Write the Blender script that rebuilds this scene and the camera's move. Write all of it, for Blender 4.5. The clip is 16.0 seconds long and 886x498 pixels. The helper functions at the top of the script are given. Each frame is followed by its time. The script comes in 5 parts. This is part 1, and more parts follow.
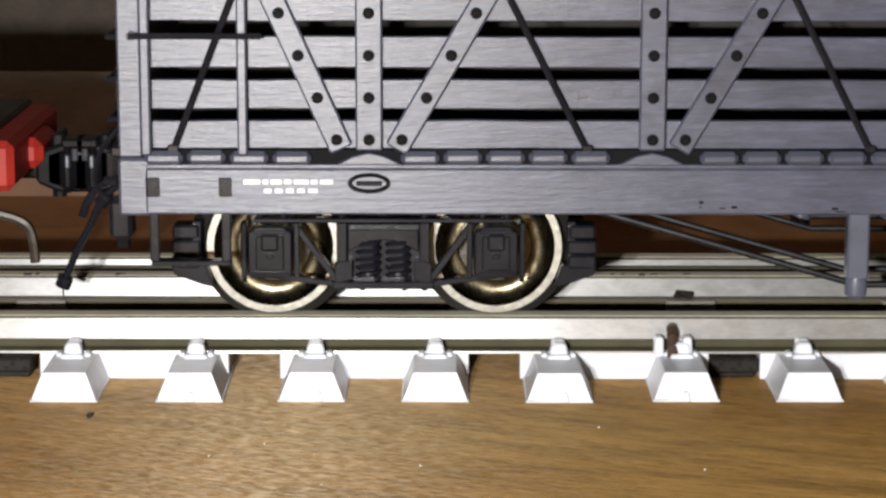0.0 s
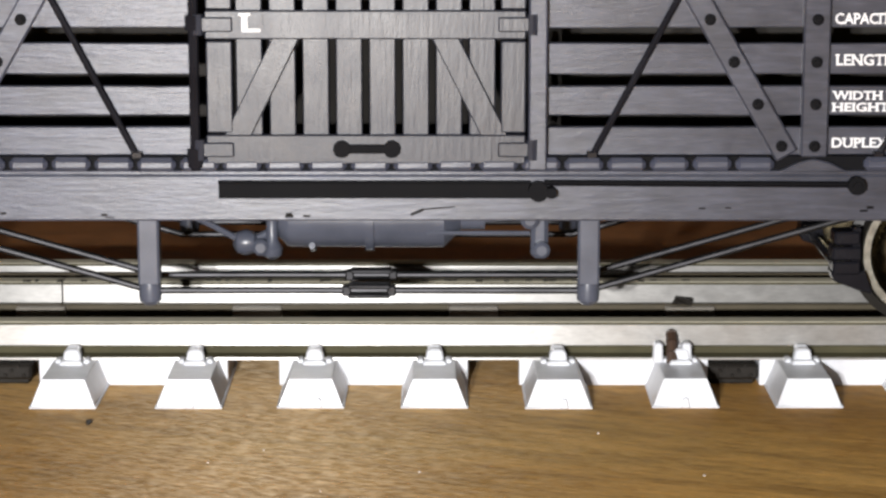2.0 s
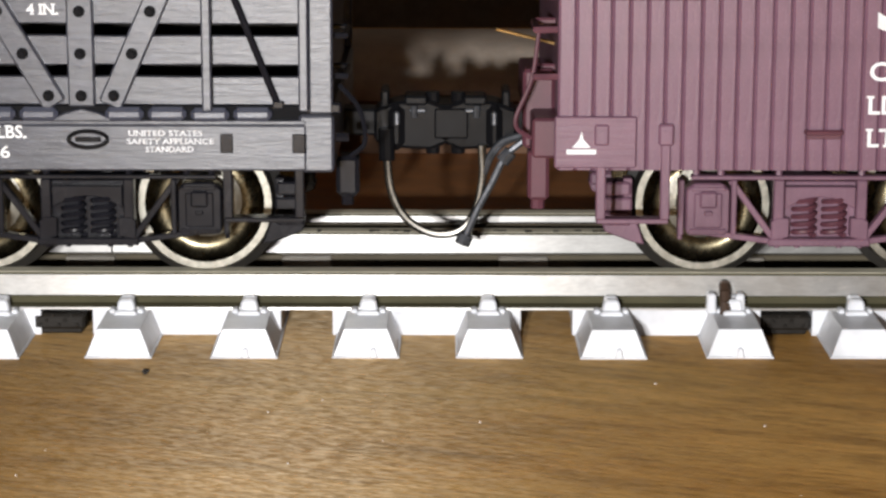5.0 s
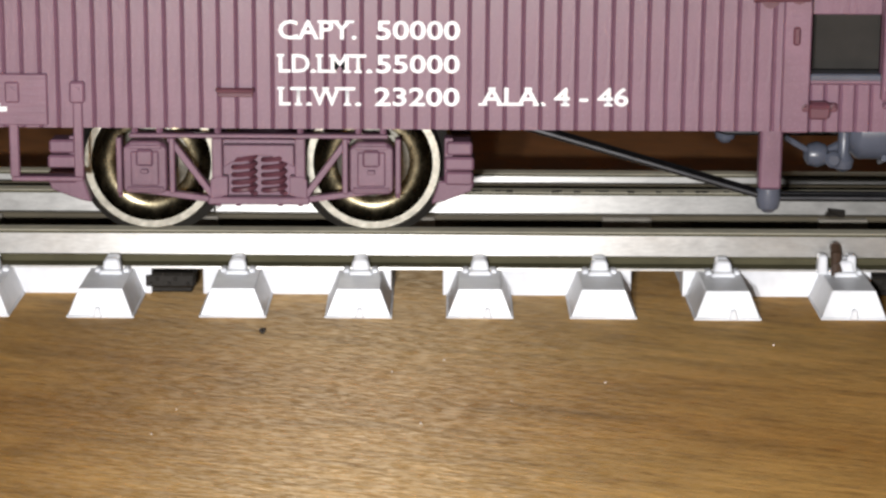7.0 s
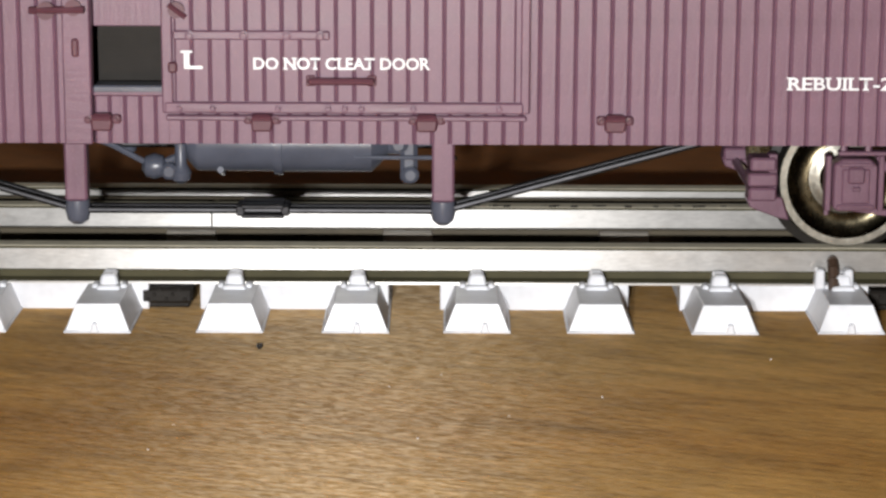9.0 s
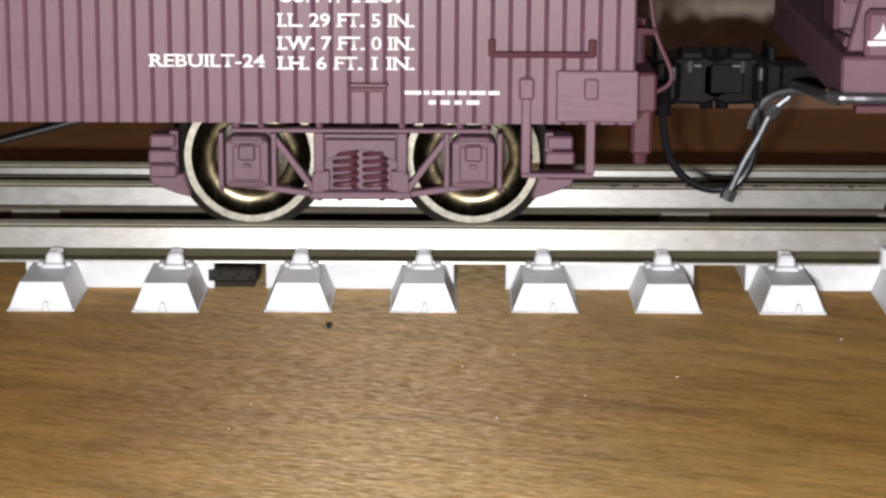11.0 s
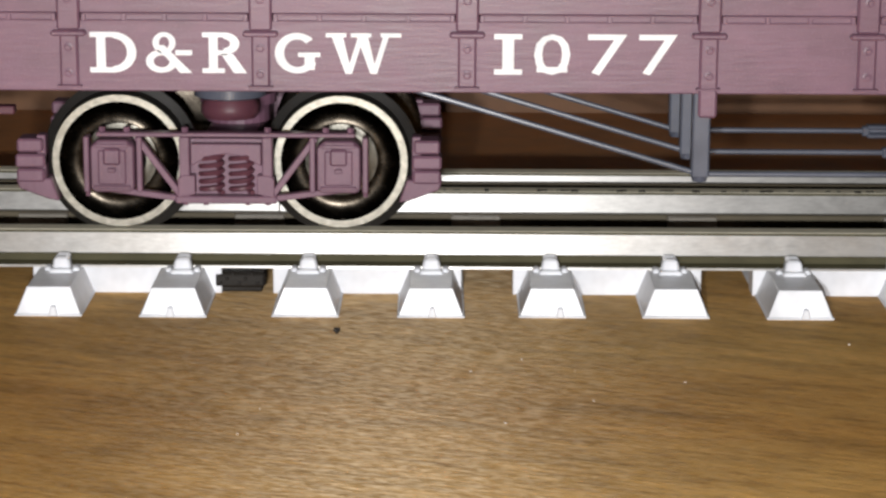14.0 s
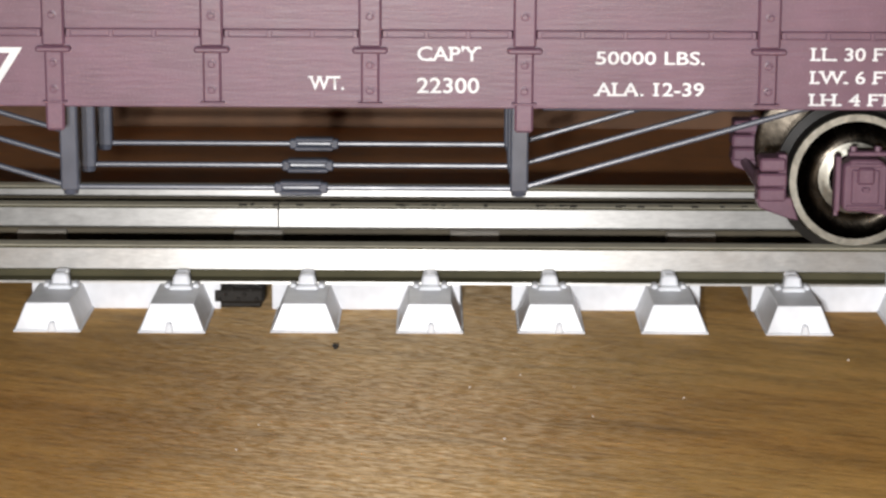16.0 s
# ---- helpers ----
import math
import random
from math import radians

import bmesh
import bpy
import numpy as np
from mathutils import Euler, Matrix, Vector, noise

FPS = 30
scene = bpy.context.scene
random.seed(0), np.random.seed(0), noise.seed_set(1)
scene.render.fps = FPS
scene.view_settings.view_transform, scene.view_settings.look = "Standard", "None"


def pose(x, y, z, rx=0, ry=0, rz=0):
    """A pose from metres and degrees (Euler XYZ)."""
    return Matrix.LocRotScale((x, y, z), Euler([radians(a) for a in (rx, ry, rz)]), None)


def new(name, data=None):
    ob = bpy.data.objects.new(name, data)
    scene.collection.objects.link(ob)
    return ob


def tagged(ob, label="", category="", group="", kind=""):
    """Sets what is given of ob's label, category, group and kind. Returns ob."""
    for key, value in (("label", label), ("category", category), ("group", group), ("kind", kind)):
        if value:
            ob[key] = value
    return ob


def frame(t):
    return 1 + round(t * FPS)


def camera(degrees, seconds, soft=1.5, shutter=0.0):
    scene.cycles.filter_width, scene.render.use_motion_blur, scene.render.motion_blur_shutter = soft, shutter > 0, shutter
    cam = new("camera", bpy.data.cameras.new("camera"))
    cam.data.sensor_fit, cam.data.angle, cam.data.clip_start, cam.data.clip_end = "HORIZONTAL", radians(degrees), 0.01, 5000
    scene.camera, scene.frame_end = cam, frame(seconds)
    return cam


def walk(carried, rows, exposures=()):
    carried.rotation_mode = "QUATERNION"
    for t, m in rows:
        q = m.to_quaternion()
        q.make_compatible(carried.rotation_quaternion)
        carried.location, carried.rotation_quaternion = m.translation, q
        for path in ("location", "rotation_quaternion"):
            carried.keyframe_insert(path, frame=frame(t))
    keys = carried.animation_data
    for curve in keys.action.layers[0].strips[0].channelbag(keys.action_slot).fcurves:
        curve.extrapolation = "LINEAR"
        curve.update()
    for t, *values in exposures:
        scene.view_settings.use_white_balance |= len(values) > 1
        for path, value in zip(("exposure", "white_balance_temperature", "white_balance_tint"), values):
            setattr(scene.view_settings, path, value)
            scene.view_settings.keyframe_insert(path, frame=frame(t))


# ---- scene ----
# Model railway: narrow-gauge goods train, 1:87, on dual-gauge track on a wooden table. Numbers are millimetres, MM turns them into metres.
MM = 0.001
EYE_Y, EYE_Z = -138.64, 34.72
cam = camera(20.67, 16.0, soft=2.6)
# seconds, sideways place, downward tilt, roll
VIEW = [
    (0.0, -0.05, 11.08, 0.06),
    (0.5, -0.03, 10.93, 0.03),
    (1.0, -0.02, 11.12, 0.05),
    (1.5, -0.00, 11.05, 0.01),
    (2.0, -0.00, 10.93, 0.00),
    (2.5, -0.04, 11.05, 0.00),
    (3.0, -0.16, 11.64, 0.02),
    (3.5, -0.27, 11.89, 0.06),
    (4.0, -1.45, 11.63, 0.07),
    (4.5, -2.51, 11.74, 0.13),
    (4.7, -2.60, 11.91, 0.10),
    (6.8, -9.50, 12.84, 0.28),
    (7.0, -9.55, 13.05, 0.32),
    (7.5, -9.49, 12.80, 0.32),
    (8.0, -9.38, 12.29, 0.27),
    (8.5, -9.36, 12.19, 0.24),
    (9.0, -9.39, 12.70, 0.23),
    (9.2, -9.35, 12.98, 0.30),
    (11.3, -13.54, 13.19, 0.28),
    (11.5, -13.57, 13.07, 0.34),
    (12.0, -13.55, 12.89, 0.35),
    (12.5, -13.58, 12.92, 0.34),
    (13.0, -13.62, 12.99, 0.36),
    (13.5, -13.66, 13.23, 0.35),
    (14.0, -13.64, 13.07, 0.32),
    (14.5, -13.61, 12.69, 0.35),
    (15.0, -13.58, 12.37, 0.31),
    (15.5, -13.58, 12.50, 0.30),
    (16.0, -13.58, 12.70, 0.29),
]


def view_pose(x, tilt, roll):
    return pose(x * MM, EYE_Y * MM, EYE_Z * MM, 90 - tilt, 0, 0) @ pose(0, 0, 0, 0, 0, roll)


# the phone's exposure settles a little darker as the red cars come into view
EXPOSURES = [(0.0, 0.26), (3.0, 0.24), (4.7, 0.10), (7.0, 0.05), (8.0, -0.02), (9.2, -0.03), (11.5, -0.12), (16.0, -0.14)]
walk(cam, [(t, view_pose(x, tilt, roll)) for t, x, tilt, roll in VIEW], EXPOSURES)

# ---- light: a twin-LED torch held low beside the camera in a dark room ----
world = bpy.data.worlds.new("dark_room")
world.use_nodes = True
world.node_tree.nodes["Background"].inputs["Color"].default_value = (0.75, 0.85, 1.0, 1)
world.node_tree.nodes["Background"].inputs["Strength"].default_value = 0.035
scene.world = world
TORCH = (-19.0, -150.0, 29.0)
for dx in (-3.5, 3.5):
    lamp = bpy.data.lights.new("torch_led", "POINT")
    lamp.energy, lamp.shadow_soft_size, lamp.color = 0.66, 1.3 * MM, (0.985, 0.97, 0.965)
    led = new("torch_led", lamp)
    led.location = ((TORCH[0] + dx) * MM, TORCH[1] * MM, TORCH[2] * MM)


# ---- materials ----
class Nodes:
    """A small builder for node materials; coordinates are object space in millimetres."""

    def __init__(self, name, rough=0.5, metal=0.0, base=(0.5, 0.5, 0.5), spec=0.5):
        self.mat = bpy.data.materials.new(name)
        self.mat.use_nodes = True
        self.tree = self.mat.node_tree
        self.bsdf = self.tree.nodes["Principled BSDF"]
        self.set("Roughness", rough), self.set("Metallic", metal), self.set("Specular IOR Level", spec)
        self.set("Base Color", (*base, 1))
        self.mat.diffuse_color = (*base, 1)

    def set(self, socket, value):
        self.bsdf.inputs[socket].default_value = value

    def add(self, kind, **props):
        n = self.tree.nodes.new(kind)
        for key, value in props.items():
            setattr(n, key, value)
        return n

    def link(self, a, b):
        self.tree.links.new(a, b)

    def coords(self, scale=(1, 1, 1), turn=0.0):
        out = self.add("ShaderNodeTexCoord").outputs["Object"]
        if turn:
            r = self.add("ShaderNodeMapping")
            r.inputs["Rotation"].default_value = (0, 0, radians(turn))
            self.link(out, r.inputs["Vector"])
            out = r.outputs["Vector"]
        m = self.add("ShaderNodeMapping")
        m.inputs["Scale"].default_value = [s * 1000 for s in scale]
        self.link(out, m.inputs["Vector"])
        return m.outputs["Vector"]

    def noise(self, scale=(1, 1, 1), detail=4, rough=0.6, warp=0.0, turn=0.0):
        n = self.add("ShaderNodeTexNoise")
        n.inputs["Scale"].default_value, n.inputs["Detail"].default_value = 1.0, detail
        n.inputs["Roughness"].default_value, n.inputs["Distortion"].default_value = rough, warp
        self.link(self.coords(scale, turn), n.inputs["Vector"])
        return n.outputs["Fac"]

    def ramp(self, fac, stops):
        r = self.add("ShaderNodeValToRGB")
        els = r.color_ramp.elements
        while len(els) < len(stops):
            els.new(0.5)
        for e, (p, c) in zip(els, stops):
            e.position, e.color = p, (*c, 1) if len(c) == 3 else c
        self.link(fac, r.inputs["Fac"])
        return r.outputs["Color"]

    def mix(self, fac, a, b, mode="MIX"):
        m = self.add("ShaderNodeMix", data_type="RGBA", blend_type=mode)
        for s, v in ((m.inputs[0], fac), (m.inputs[6], a), (m.inputs[7], b)):
            if isinstance(v, (int, float)):
                s.default_value = v
            elif isinstance(v, tuple):
                s.default_value = (*v, 1)
            else:
                self.link(v, s)
        return m.outputs[2]

    def color(self, out):
        self.link(out, self.bsdf.inputs["Base Color"])

    def rough_from(self, fac, lo, hi):
        m = self.add("ShaderNodeMapRange")
        m.inputs["To Min"].default_value, m.inputs["To Max"].default_value = lo, hi
        self.link(fac, m.inputs["Value"])
        self.link(m.outputs["Result"], self.bsdf.inputs["Roughness"])

    def brushed(self, direction, amount):
        """Fine grooves that spread the gloss along direction."""
        t = self.add("ShaderNodeCombineXYZ")
        for k in range(3):
            t.inputs[k].default_value = direction[k]
        self.link(t.outputs[0], self.bsdf.inputs["Tangent"])
        self.set("Anisotropic", amount)

    def bump(self, fac, height, strength=1.0):
        b = self.add("ShaderNodeBump")
        b.inputs["Strength"].default_value, b.inputs["Distance"].default_value = strength, height * MM
        self.link(fac, b.inputs["Height"])
        if self.bsdf.inputs["Normal"].is_linked:
            self.link(self.bsdf.inputs["Normal"].links[0].from_socket, b.inputs["Normal"])
        self.link(b.outputs["Normal"], self.bsdf.inputs["Normal"])


def grey3(v):
    return (v, v, v)


def table_wood():
    m = Nodes("varnished_wood", 0.4, 0, (0.3, 0.17, 0.06), 0.29)
    broad = m.noise((0.02, 0.06, 0.1), 3, 0.5, 0.6, 20)
    grain = m.noise((0.10, 0.5, 0.9), 5, 0.7, 0.35, 19)
    pores = m.noise((0.45, 2.2, 3), 3, 0.6, 0.2, 20)
    fine = m.noise((1.6, 4.4, 3), 2, 0.6, 0.0, 22)
    c = m.ramp(broad, [(0.3, (0.41, 0.210, 0.050)), (0.5, (0.53, 0.295, 0.080)), (0.72, (0.64, 0.388, 0.120))])
    g = m.ramp(grain, [(0.28, grey3(0.58)), (0.5, grey3(0.96)), (0.75, grey3(1.28))])
    p = m.ramp(pores, [(0.33, (0.44, 0.33, 0.22)), (0.47, grey3(0.92)), (0.68, grey3(1.18))])
    c = m.mix(1.0, c, g, "MULTIPLY")
    c = m.mix(0.5, c, p, "MULTIPLY")
    c = m.mix(0.3, c, m.ramp(fine, [(0.32, grey3(0.55)), (0.6, grey3(1.15))]), "MULTIPLY")
    m.color(c)
    m.rough_from(grain, 0.46, 0.54)
    glint = m.noise((1.0, 4.0, 4), 4, 0.75, 0.2, 15)
    gloss = m.add("ShaderNodeMapRange")
    gloss.inputs["From Min"].default_value, gloss.inputs["From Max"].default_value = 0.44, 0.72
    gloss.inputs["To Min"].default_value, gloss.inputs["To Max"].default_value = 0.14, 1.0
    m.link(glint, gloss.inputs["Value"])
    m.link(gloss.outputs["Result"], m.bsdf.inputs["Specular IOR Level"])
    m.set("IOR", 1.85)
    m.set("Specular Tint", (1.0, 0.84, 0.60, 1))
    m.brushed((0, 1, 0), 1.0)
    m.bump(pores, 0.05, 0.7)
    m.bump(glint, 0.03, 0.5)
    return m.mat


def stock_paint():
    """Black paint, greyer towards one end and darker towards the other."""
    m = Nodes("graded_black_paint", 0.45, 0, (0.07, 0.07, 0.08), 0.52)
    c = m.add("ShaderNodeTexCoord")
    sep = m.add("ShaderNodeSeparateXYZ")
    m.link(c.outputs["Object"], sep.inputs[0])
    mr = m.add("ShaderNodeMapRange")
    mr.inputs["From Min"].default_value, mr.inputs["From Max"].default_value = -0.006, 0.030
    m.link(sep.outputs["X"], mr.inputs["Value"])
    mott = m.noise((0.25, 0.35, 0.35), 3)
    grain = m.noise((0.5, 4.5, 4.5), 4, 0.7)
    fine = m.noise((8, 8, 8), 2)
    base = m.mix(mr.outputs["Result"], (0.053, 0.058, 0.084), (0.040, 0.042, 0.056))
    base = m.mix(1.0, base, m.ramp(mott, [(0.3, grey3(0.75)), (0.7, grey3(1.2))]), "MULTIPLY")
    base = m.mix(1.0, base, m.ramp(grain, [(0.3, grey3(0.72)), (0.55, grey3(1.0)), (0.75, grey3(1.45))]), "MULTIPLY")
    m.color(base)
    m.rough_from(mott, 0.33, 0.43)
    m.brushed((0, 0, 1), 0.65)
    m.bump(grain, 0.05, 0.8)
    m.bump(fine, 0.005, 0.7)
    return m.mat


def paint(name, base, rough=0.5, fleck=0.25, grain=None, bump=0.009, spec=0.4):
    """Model paint over moulded plastic: soft mottling, fine dusty flecks, optional moulded wood grain."""
    m = Nodes(name, rough, 0, base, spec)
    mott = m.noise((0.35, 0.35, 0.35), 3)
    fine = m.noise((9, 9, 9), 2)
    c = m.mix(1.0, base, m.ramp(mott, [(0.3, grey3(0.82)), (0.7, grey3(1.16))]), "MULTIPLY")
    dust = m.ramp(fine, [(0.55, grey3(0.0)), (0.72, grey3(1.0))])
    c = m.mix(m.mix(fleck, grey3(0), dust), c, tuple(min(1, b * 1.5 + 0.015) for b in base))
    m.color(c)
    m.rough_from(mott, rough - 0.08, rough + 0.12)
    m.bump(fine, bump, 0.6)
    if grain:
        m.bump(m.noise(grain, 3, 0.6), 0.022, 0.8)
    return m.mat


def metal(name, base, rough, streak=(0.2, 6, 6), bump=0.01, lo=0.75, full=1.0, spread=None):
    m = Nodes(name, rough, full, base)
    if spread:
        m.brushed(spread, 0.92)
    n = m.noise(streak, 4)
    blot = m.noise((0.9, 1.6, 1.6), 4, 0.7)
    c = m.mix(1.0, base, m.ramp(n, [(0.3, grey3(lo)), (0.7, grey3(1.08))]), "MULTIPLY")
    c = m.mix(1.0, c, m.ramp(blot, [(0.25, grey3(lo)), (0.6, grey3(1.05))]), "MULTIPLY")
    m.color(c)
    m.rough_from(blot, rough - 0.06, rough + 0.18)
    m.bump(n, bump, 0.5)
    return m.mat


WOOD = table_wood()
# the dark moulding's wood, coloured pale to carry its torch highlight
LIP_WOOD = paint("highlight_pale_varnish", (0.42, 0.35, 0.29), 0.38, 0.05, (0.02, 0.6, 0.6), spec=0.5)
RAIL = metal("nickel_silver_rail", (0.57, 0.56, 0.54), 0.42, (1.6, 7, 7), 0.008, 0.90, 0.75, (0, 0, 1))
RAIL_HEAD = metal("worn_rail_head", (0.78, 0.73, 0.58), 0.55, (0.6, 4, 4), 0.006, 0.85, 0.45)
TIE_PLASTIC = paint("white_tie_plastic", (0.63, 0.645, 0.68), 0.36, 0.05, spec=0.6)
TIE_DARK = paint("dark_tie_web_plastic", (0.016, 0.014, 0.012), 0.4, 0.7, (1.2, 4, 4), spec=0.12)
# darker copy of white plastic, dimmed for the shade between the rails
SHADED_PLASTIC = paint("shaded_white_plastic", (0.21, 0.19, 0.16), 0.45, 0.1, spec=0.4)
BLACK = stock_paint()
DOOR_BLACK = paint("worn_black_door_paint", (0.019, 0.021, 0.031), 0.36, 0.5, (4.5, 4.5, 0.5), 0.012, 0.4)
BLACK_IRON = paint("satin_black_metal", (0.009, 0.009, 0.012), 0.24, 0.05, None, 0.006, 0.17)
# near-black that stands in for the shade inside and under the cars
DARK_INSIDE = paint("inside_shade_dark", (0.028, 0.026, 0.024), 0.8, 0.1, (0.3, 3, 3), spec=0.08)
OXIDE = paint("freight_car_red_paint", (0.130, 0.0655, 0.096), 0.42, 0.40, (4, 4, 0.4), 0.012, 0.38)
OXIDE_FLAT = paint("freight_car_red_board", (0.130, 0.0655, 0.096), 0.42, 0.42, (0.4, 4, 4), 0.012, 0.38)
# maroon of the ironwork, used as a shaded red on the box car's ends too
OXIDE_DARK = paint("maroon_iron_and_shade_paint", (0.085, 0.030, 0.042), 0.45, 0.2, None, 0.010, 0.28)
UNDER_GREY = paint("blue_grey_underframe_paint", (0.066, 0.073, 0.098), 0.30, 0.25, None, 0.008, 0.42)
PIPE_GREY = metal("dull_grey_pipe", (0.095, 0.10, 0.112), 0.30, (3, 3, 3), 0.02, 0.7, 0.6)
ROD_METAL = metal("blackened_rod", (0.032, 0.032, 0.035), 0.38, (0.5, 4, 4), 0.02, 0.6, 0.8)
WHITE_INK = paint("white_lettering_ink", (0.66, 0.67, 0.69), 0.5, 0.05)
TYRE = metal("worn_nickel_tread", (0.27, 0.26, 0.225), 0.36, (3, 3, 3), 0.03)
WHEEL_PLATE = metal("browned_wheel_plate", (0.105, 0.090, 0.058), 0.21, (1.5, 1.5, 1.5), lo=0.55)
DARK_PLATE = metal("dark_brown_wheel_plate", (0.034, 0.029, 0.023), 0.20, (1.5, 1.5, 1.5), lo=0.5)
FLANGE = paint("blackened_flange", (0.012, 0.011, 0.010), 0.35, 0.1, spec=0.3)
OLIVE_WEB = paint("dark_olive_web", (0.062, 0.056, 0.030), 0.6, 0.15, spec=0.25)
BRASS_WIRE = metal("brass_wire", (0.75, 0.5, 0.22), 0.3)
SIGNAL_RED = paint("bright_red_paint", (0.24, 0.018, 0.012), 0.4, 0.08, spec=0.2)
COUPLER_BLACK = paint("black_coupler_plastic", (0.006, 0.006, 0.007), 0.28, 0.05, None, 0.008, 0.09)
# bolts and iron, and the black strips that stand in for shade
BOLT_BLACK = paint("dull_black_iron_and_shade", (0.004, 0.004, 0.005), 0.6, 0.03, spec=0.06)
# brown of the strips that stand in for shade between the rails
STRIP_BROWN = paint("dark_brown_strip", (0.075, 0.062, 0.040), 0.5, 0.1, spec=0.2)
STEEL_WIRE = metal("bright_steel_wire", (0.20, 0.19, 0.17), 0.3)


# ---- mesh helpers ----
class Geo:
    """Collects pieces in millimetres for one mesh."""

    def __init__(self):
        self.v, self.f, self.m = [], [], []

    def take(self, bm, mi=0):
        n = len(self.v)
        bm.verts.index_update()
        self.v += [tuple(v.co) for v in bm.verts]
        for f in bm.faces:
            self.f.append(tuple(v.index + n for v in f.verts))
            self.m.append(mi)
        bm.free()
        return self

    def box(self, x0, x1, y0, y1, z0, z1, bevel=0.06, mi=0, turn=None):
        bm = bmesh.new()
        bmesh.ops.create_cube(bm, size=1)
        bmesh.ops.scale(bm, vec=(abs(x1 - x0), abs(y1 - y0), abs(z1 - z0)), verts=bm.verts)
        if bevel:
            b = min(bevel, 0.45 * min(abs(x1 - x0), abs(y1 - y0), abs(z1 - z0)))
            bmesh.ops.bevel(bm, geom=bm.edges[:], offset=b, segments=1, affect="EDGES", profile=0.5)
        if turn is not None:
            bmesh.ops.transform(bm, matrix=turn, verts=bm.verts)
        bmesh.ops.translate(bm, vec=((x0 + x1) / 2, (y0 + y1) / 2, (z0 + z1) / 2), verts=bm.verts)
        return self.take(bm, mi)

    def bar(self, p, q, w, d, bevel=0.05, mi=0):
        """A flat bar from p to q in a plane y = const: w wide in that plane, d deep along y."""
        p, q = Vector(p), Vector(q)
        a = math.atan2(q.z - p.z, q.x - p.x)
        c = (p + q) / 2
        h = (q - p).length / 2
        return self.box(c.x - h, c.x + h, c.y - d / 2, c.y + d / 2, c.z - w / 2, c.z + w / 2, bevel, mi, Matrix.Rotation(-a, 4, "Y"))

    def prism(self, outline, y0, y1, bevel=0.05, mi=0):
        """An outline of (x, z) drawn through from y0 (near) to y1."""
        bm = bmesh.new()
        f = bm.faces.new([bm.verts.new((x, y0, z)) for x, z in outline])
        r = bmesh.ops.extrude_face_region(bm, geom=[f])
        bmesh.ops.translate(bm, vec=(0, y1 - y0, 0), verts=[g for g in r["geom"] if isinstance(g, bmesh.types.BMVert)])
        bmesh.ops.recalc_face_normals(bm, faces=bm.faces)
        if bevel:
            bmesh.ops.bevel(bm, geom=bm.edges[:], offset=bevel, segments=1, affect="EDGES", profile=0.5)
        return self.take(bm, mi)

    def plank(self, half, y0, y1, z0, z1, vee=0.11):
        """An upright board whose near edges are chamfered into V joints."""
        bm = bmesh.new()
        shape = [(-half, y1), (-half, y0 + vee), (-half + vee, y0), (half - vee, y0), (half, y0 + vee), (half, y1)]
        lo, hi = ([bm.verts.new((x, y, z)) for x, y in shape] for z in (z0, z1))
        for i in range(6):
            bm.faces.new((lo[i], lo[(i + 1) % 6], hi[(i + 1) % 6], hi[i]))
        bm.faces.new(hi), bm.faces.new(list(reversed(lo)))
        return self.take(bm)

    def rod(self, points, r, seg=8, mi=0):
        """A round bar through points, capped."""
        pts = [Vector(p) for p in points]
        n0 = len(self.v)
        for i, p in enumerate(pts):
            d = (pts[min(i + 1, len(pts) - 1)] - pts[max(i - 1, 0)]).normalized()
            a = d.orthogonal().normalized() if i == 0 else (a - d * a.dot(d)).normalized()
            b = d.cross(a)
            for k in range(seg):
                t = 2 * math.pi * k / seg
                self.v.append(tuple(p + (a * math.cos(t) + b * math.sin(t)) * r))
        for i in range(len(pts) - 1):
            for k in range(seg):
                s, e = n0 + i * seg, n0 + (i + 1) * seg
                self.f.append((s + k, s + (k + 1) % seg, e + (k + 1) % seg, e + k))
                self.m.append(mi)
        self.f += [tuple(n0 + k for k in reversed(range(seg))), tuple(n0 + (len(pts) - 1) * seg + k for k in range(seg))]
        self.m += [mi, mi]
        return self

    def turned(self, profile, centre, axis="y", seg=40, mi=0):
        """A profile of (radius, along) turned round an axis through centre; mi may be a list per band."""
        n0, n = len(self.v), len(profile)
        for r, a in profile:
            for k in range(seg):
                t = 2 * math.pi * k / seg
                u, w = r * math.cos(t), r * math.sin(t)
                o = {"y": (u, a, w), "x": (a, u, w), "z": (u, w, a)}[axis]
                self.v.append(tuple(c + d for c, d in zip(centre, o)))
        for i in range(n - 1):
            for k in range(seg):
                s, e = n0 + i * seg, n0 + (i + 1) * seg
                self.f.append((s + k, e + k, e + (k + 1) % seg, s + (k + 1) % seg))
                self.m.append(mi[i] if isinstance(mi, (list, tuple)) else mi)
        self.f += [tuple(n0 + k for k in range(seg)), tuple(n0 + (n - 1) * seg + k for k in reversed(range(seg)))]
        self.m += [mi[0] if isinstance(mi, (list, tuple)) else mi, mi[-1] if isinstance(mi, (list, tuple)) else mi]
        return self

    def mesh(self, name, mats, smooth=False):
        me = bpy.data.meshes.new(name)
        me.from_pydata([(x * MM, y * MM, z * MM) for x, y, z in self.v], [], self.f)
        for m in mats:
            me.materials.append(m)
        me.polygons.foreach_set("material_index", self.m)
        bm = bmesh.new()
        bm.from_mesh(me)
        bmesh.ops.recalc_face_normals(bm, faces=bm.faces)
        bm.to_mesh(me)
        bm.free()
        if smooth:
            me.polygons.foreach_set("use_smooth", [True] * len(me.polygons))
            me.set_sharp_from_angle(angle=radians(35))
        return me


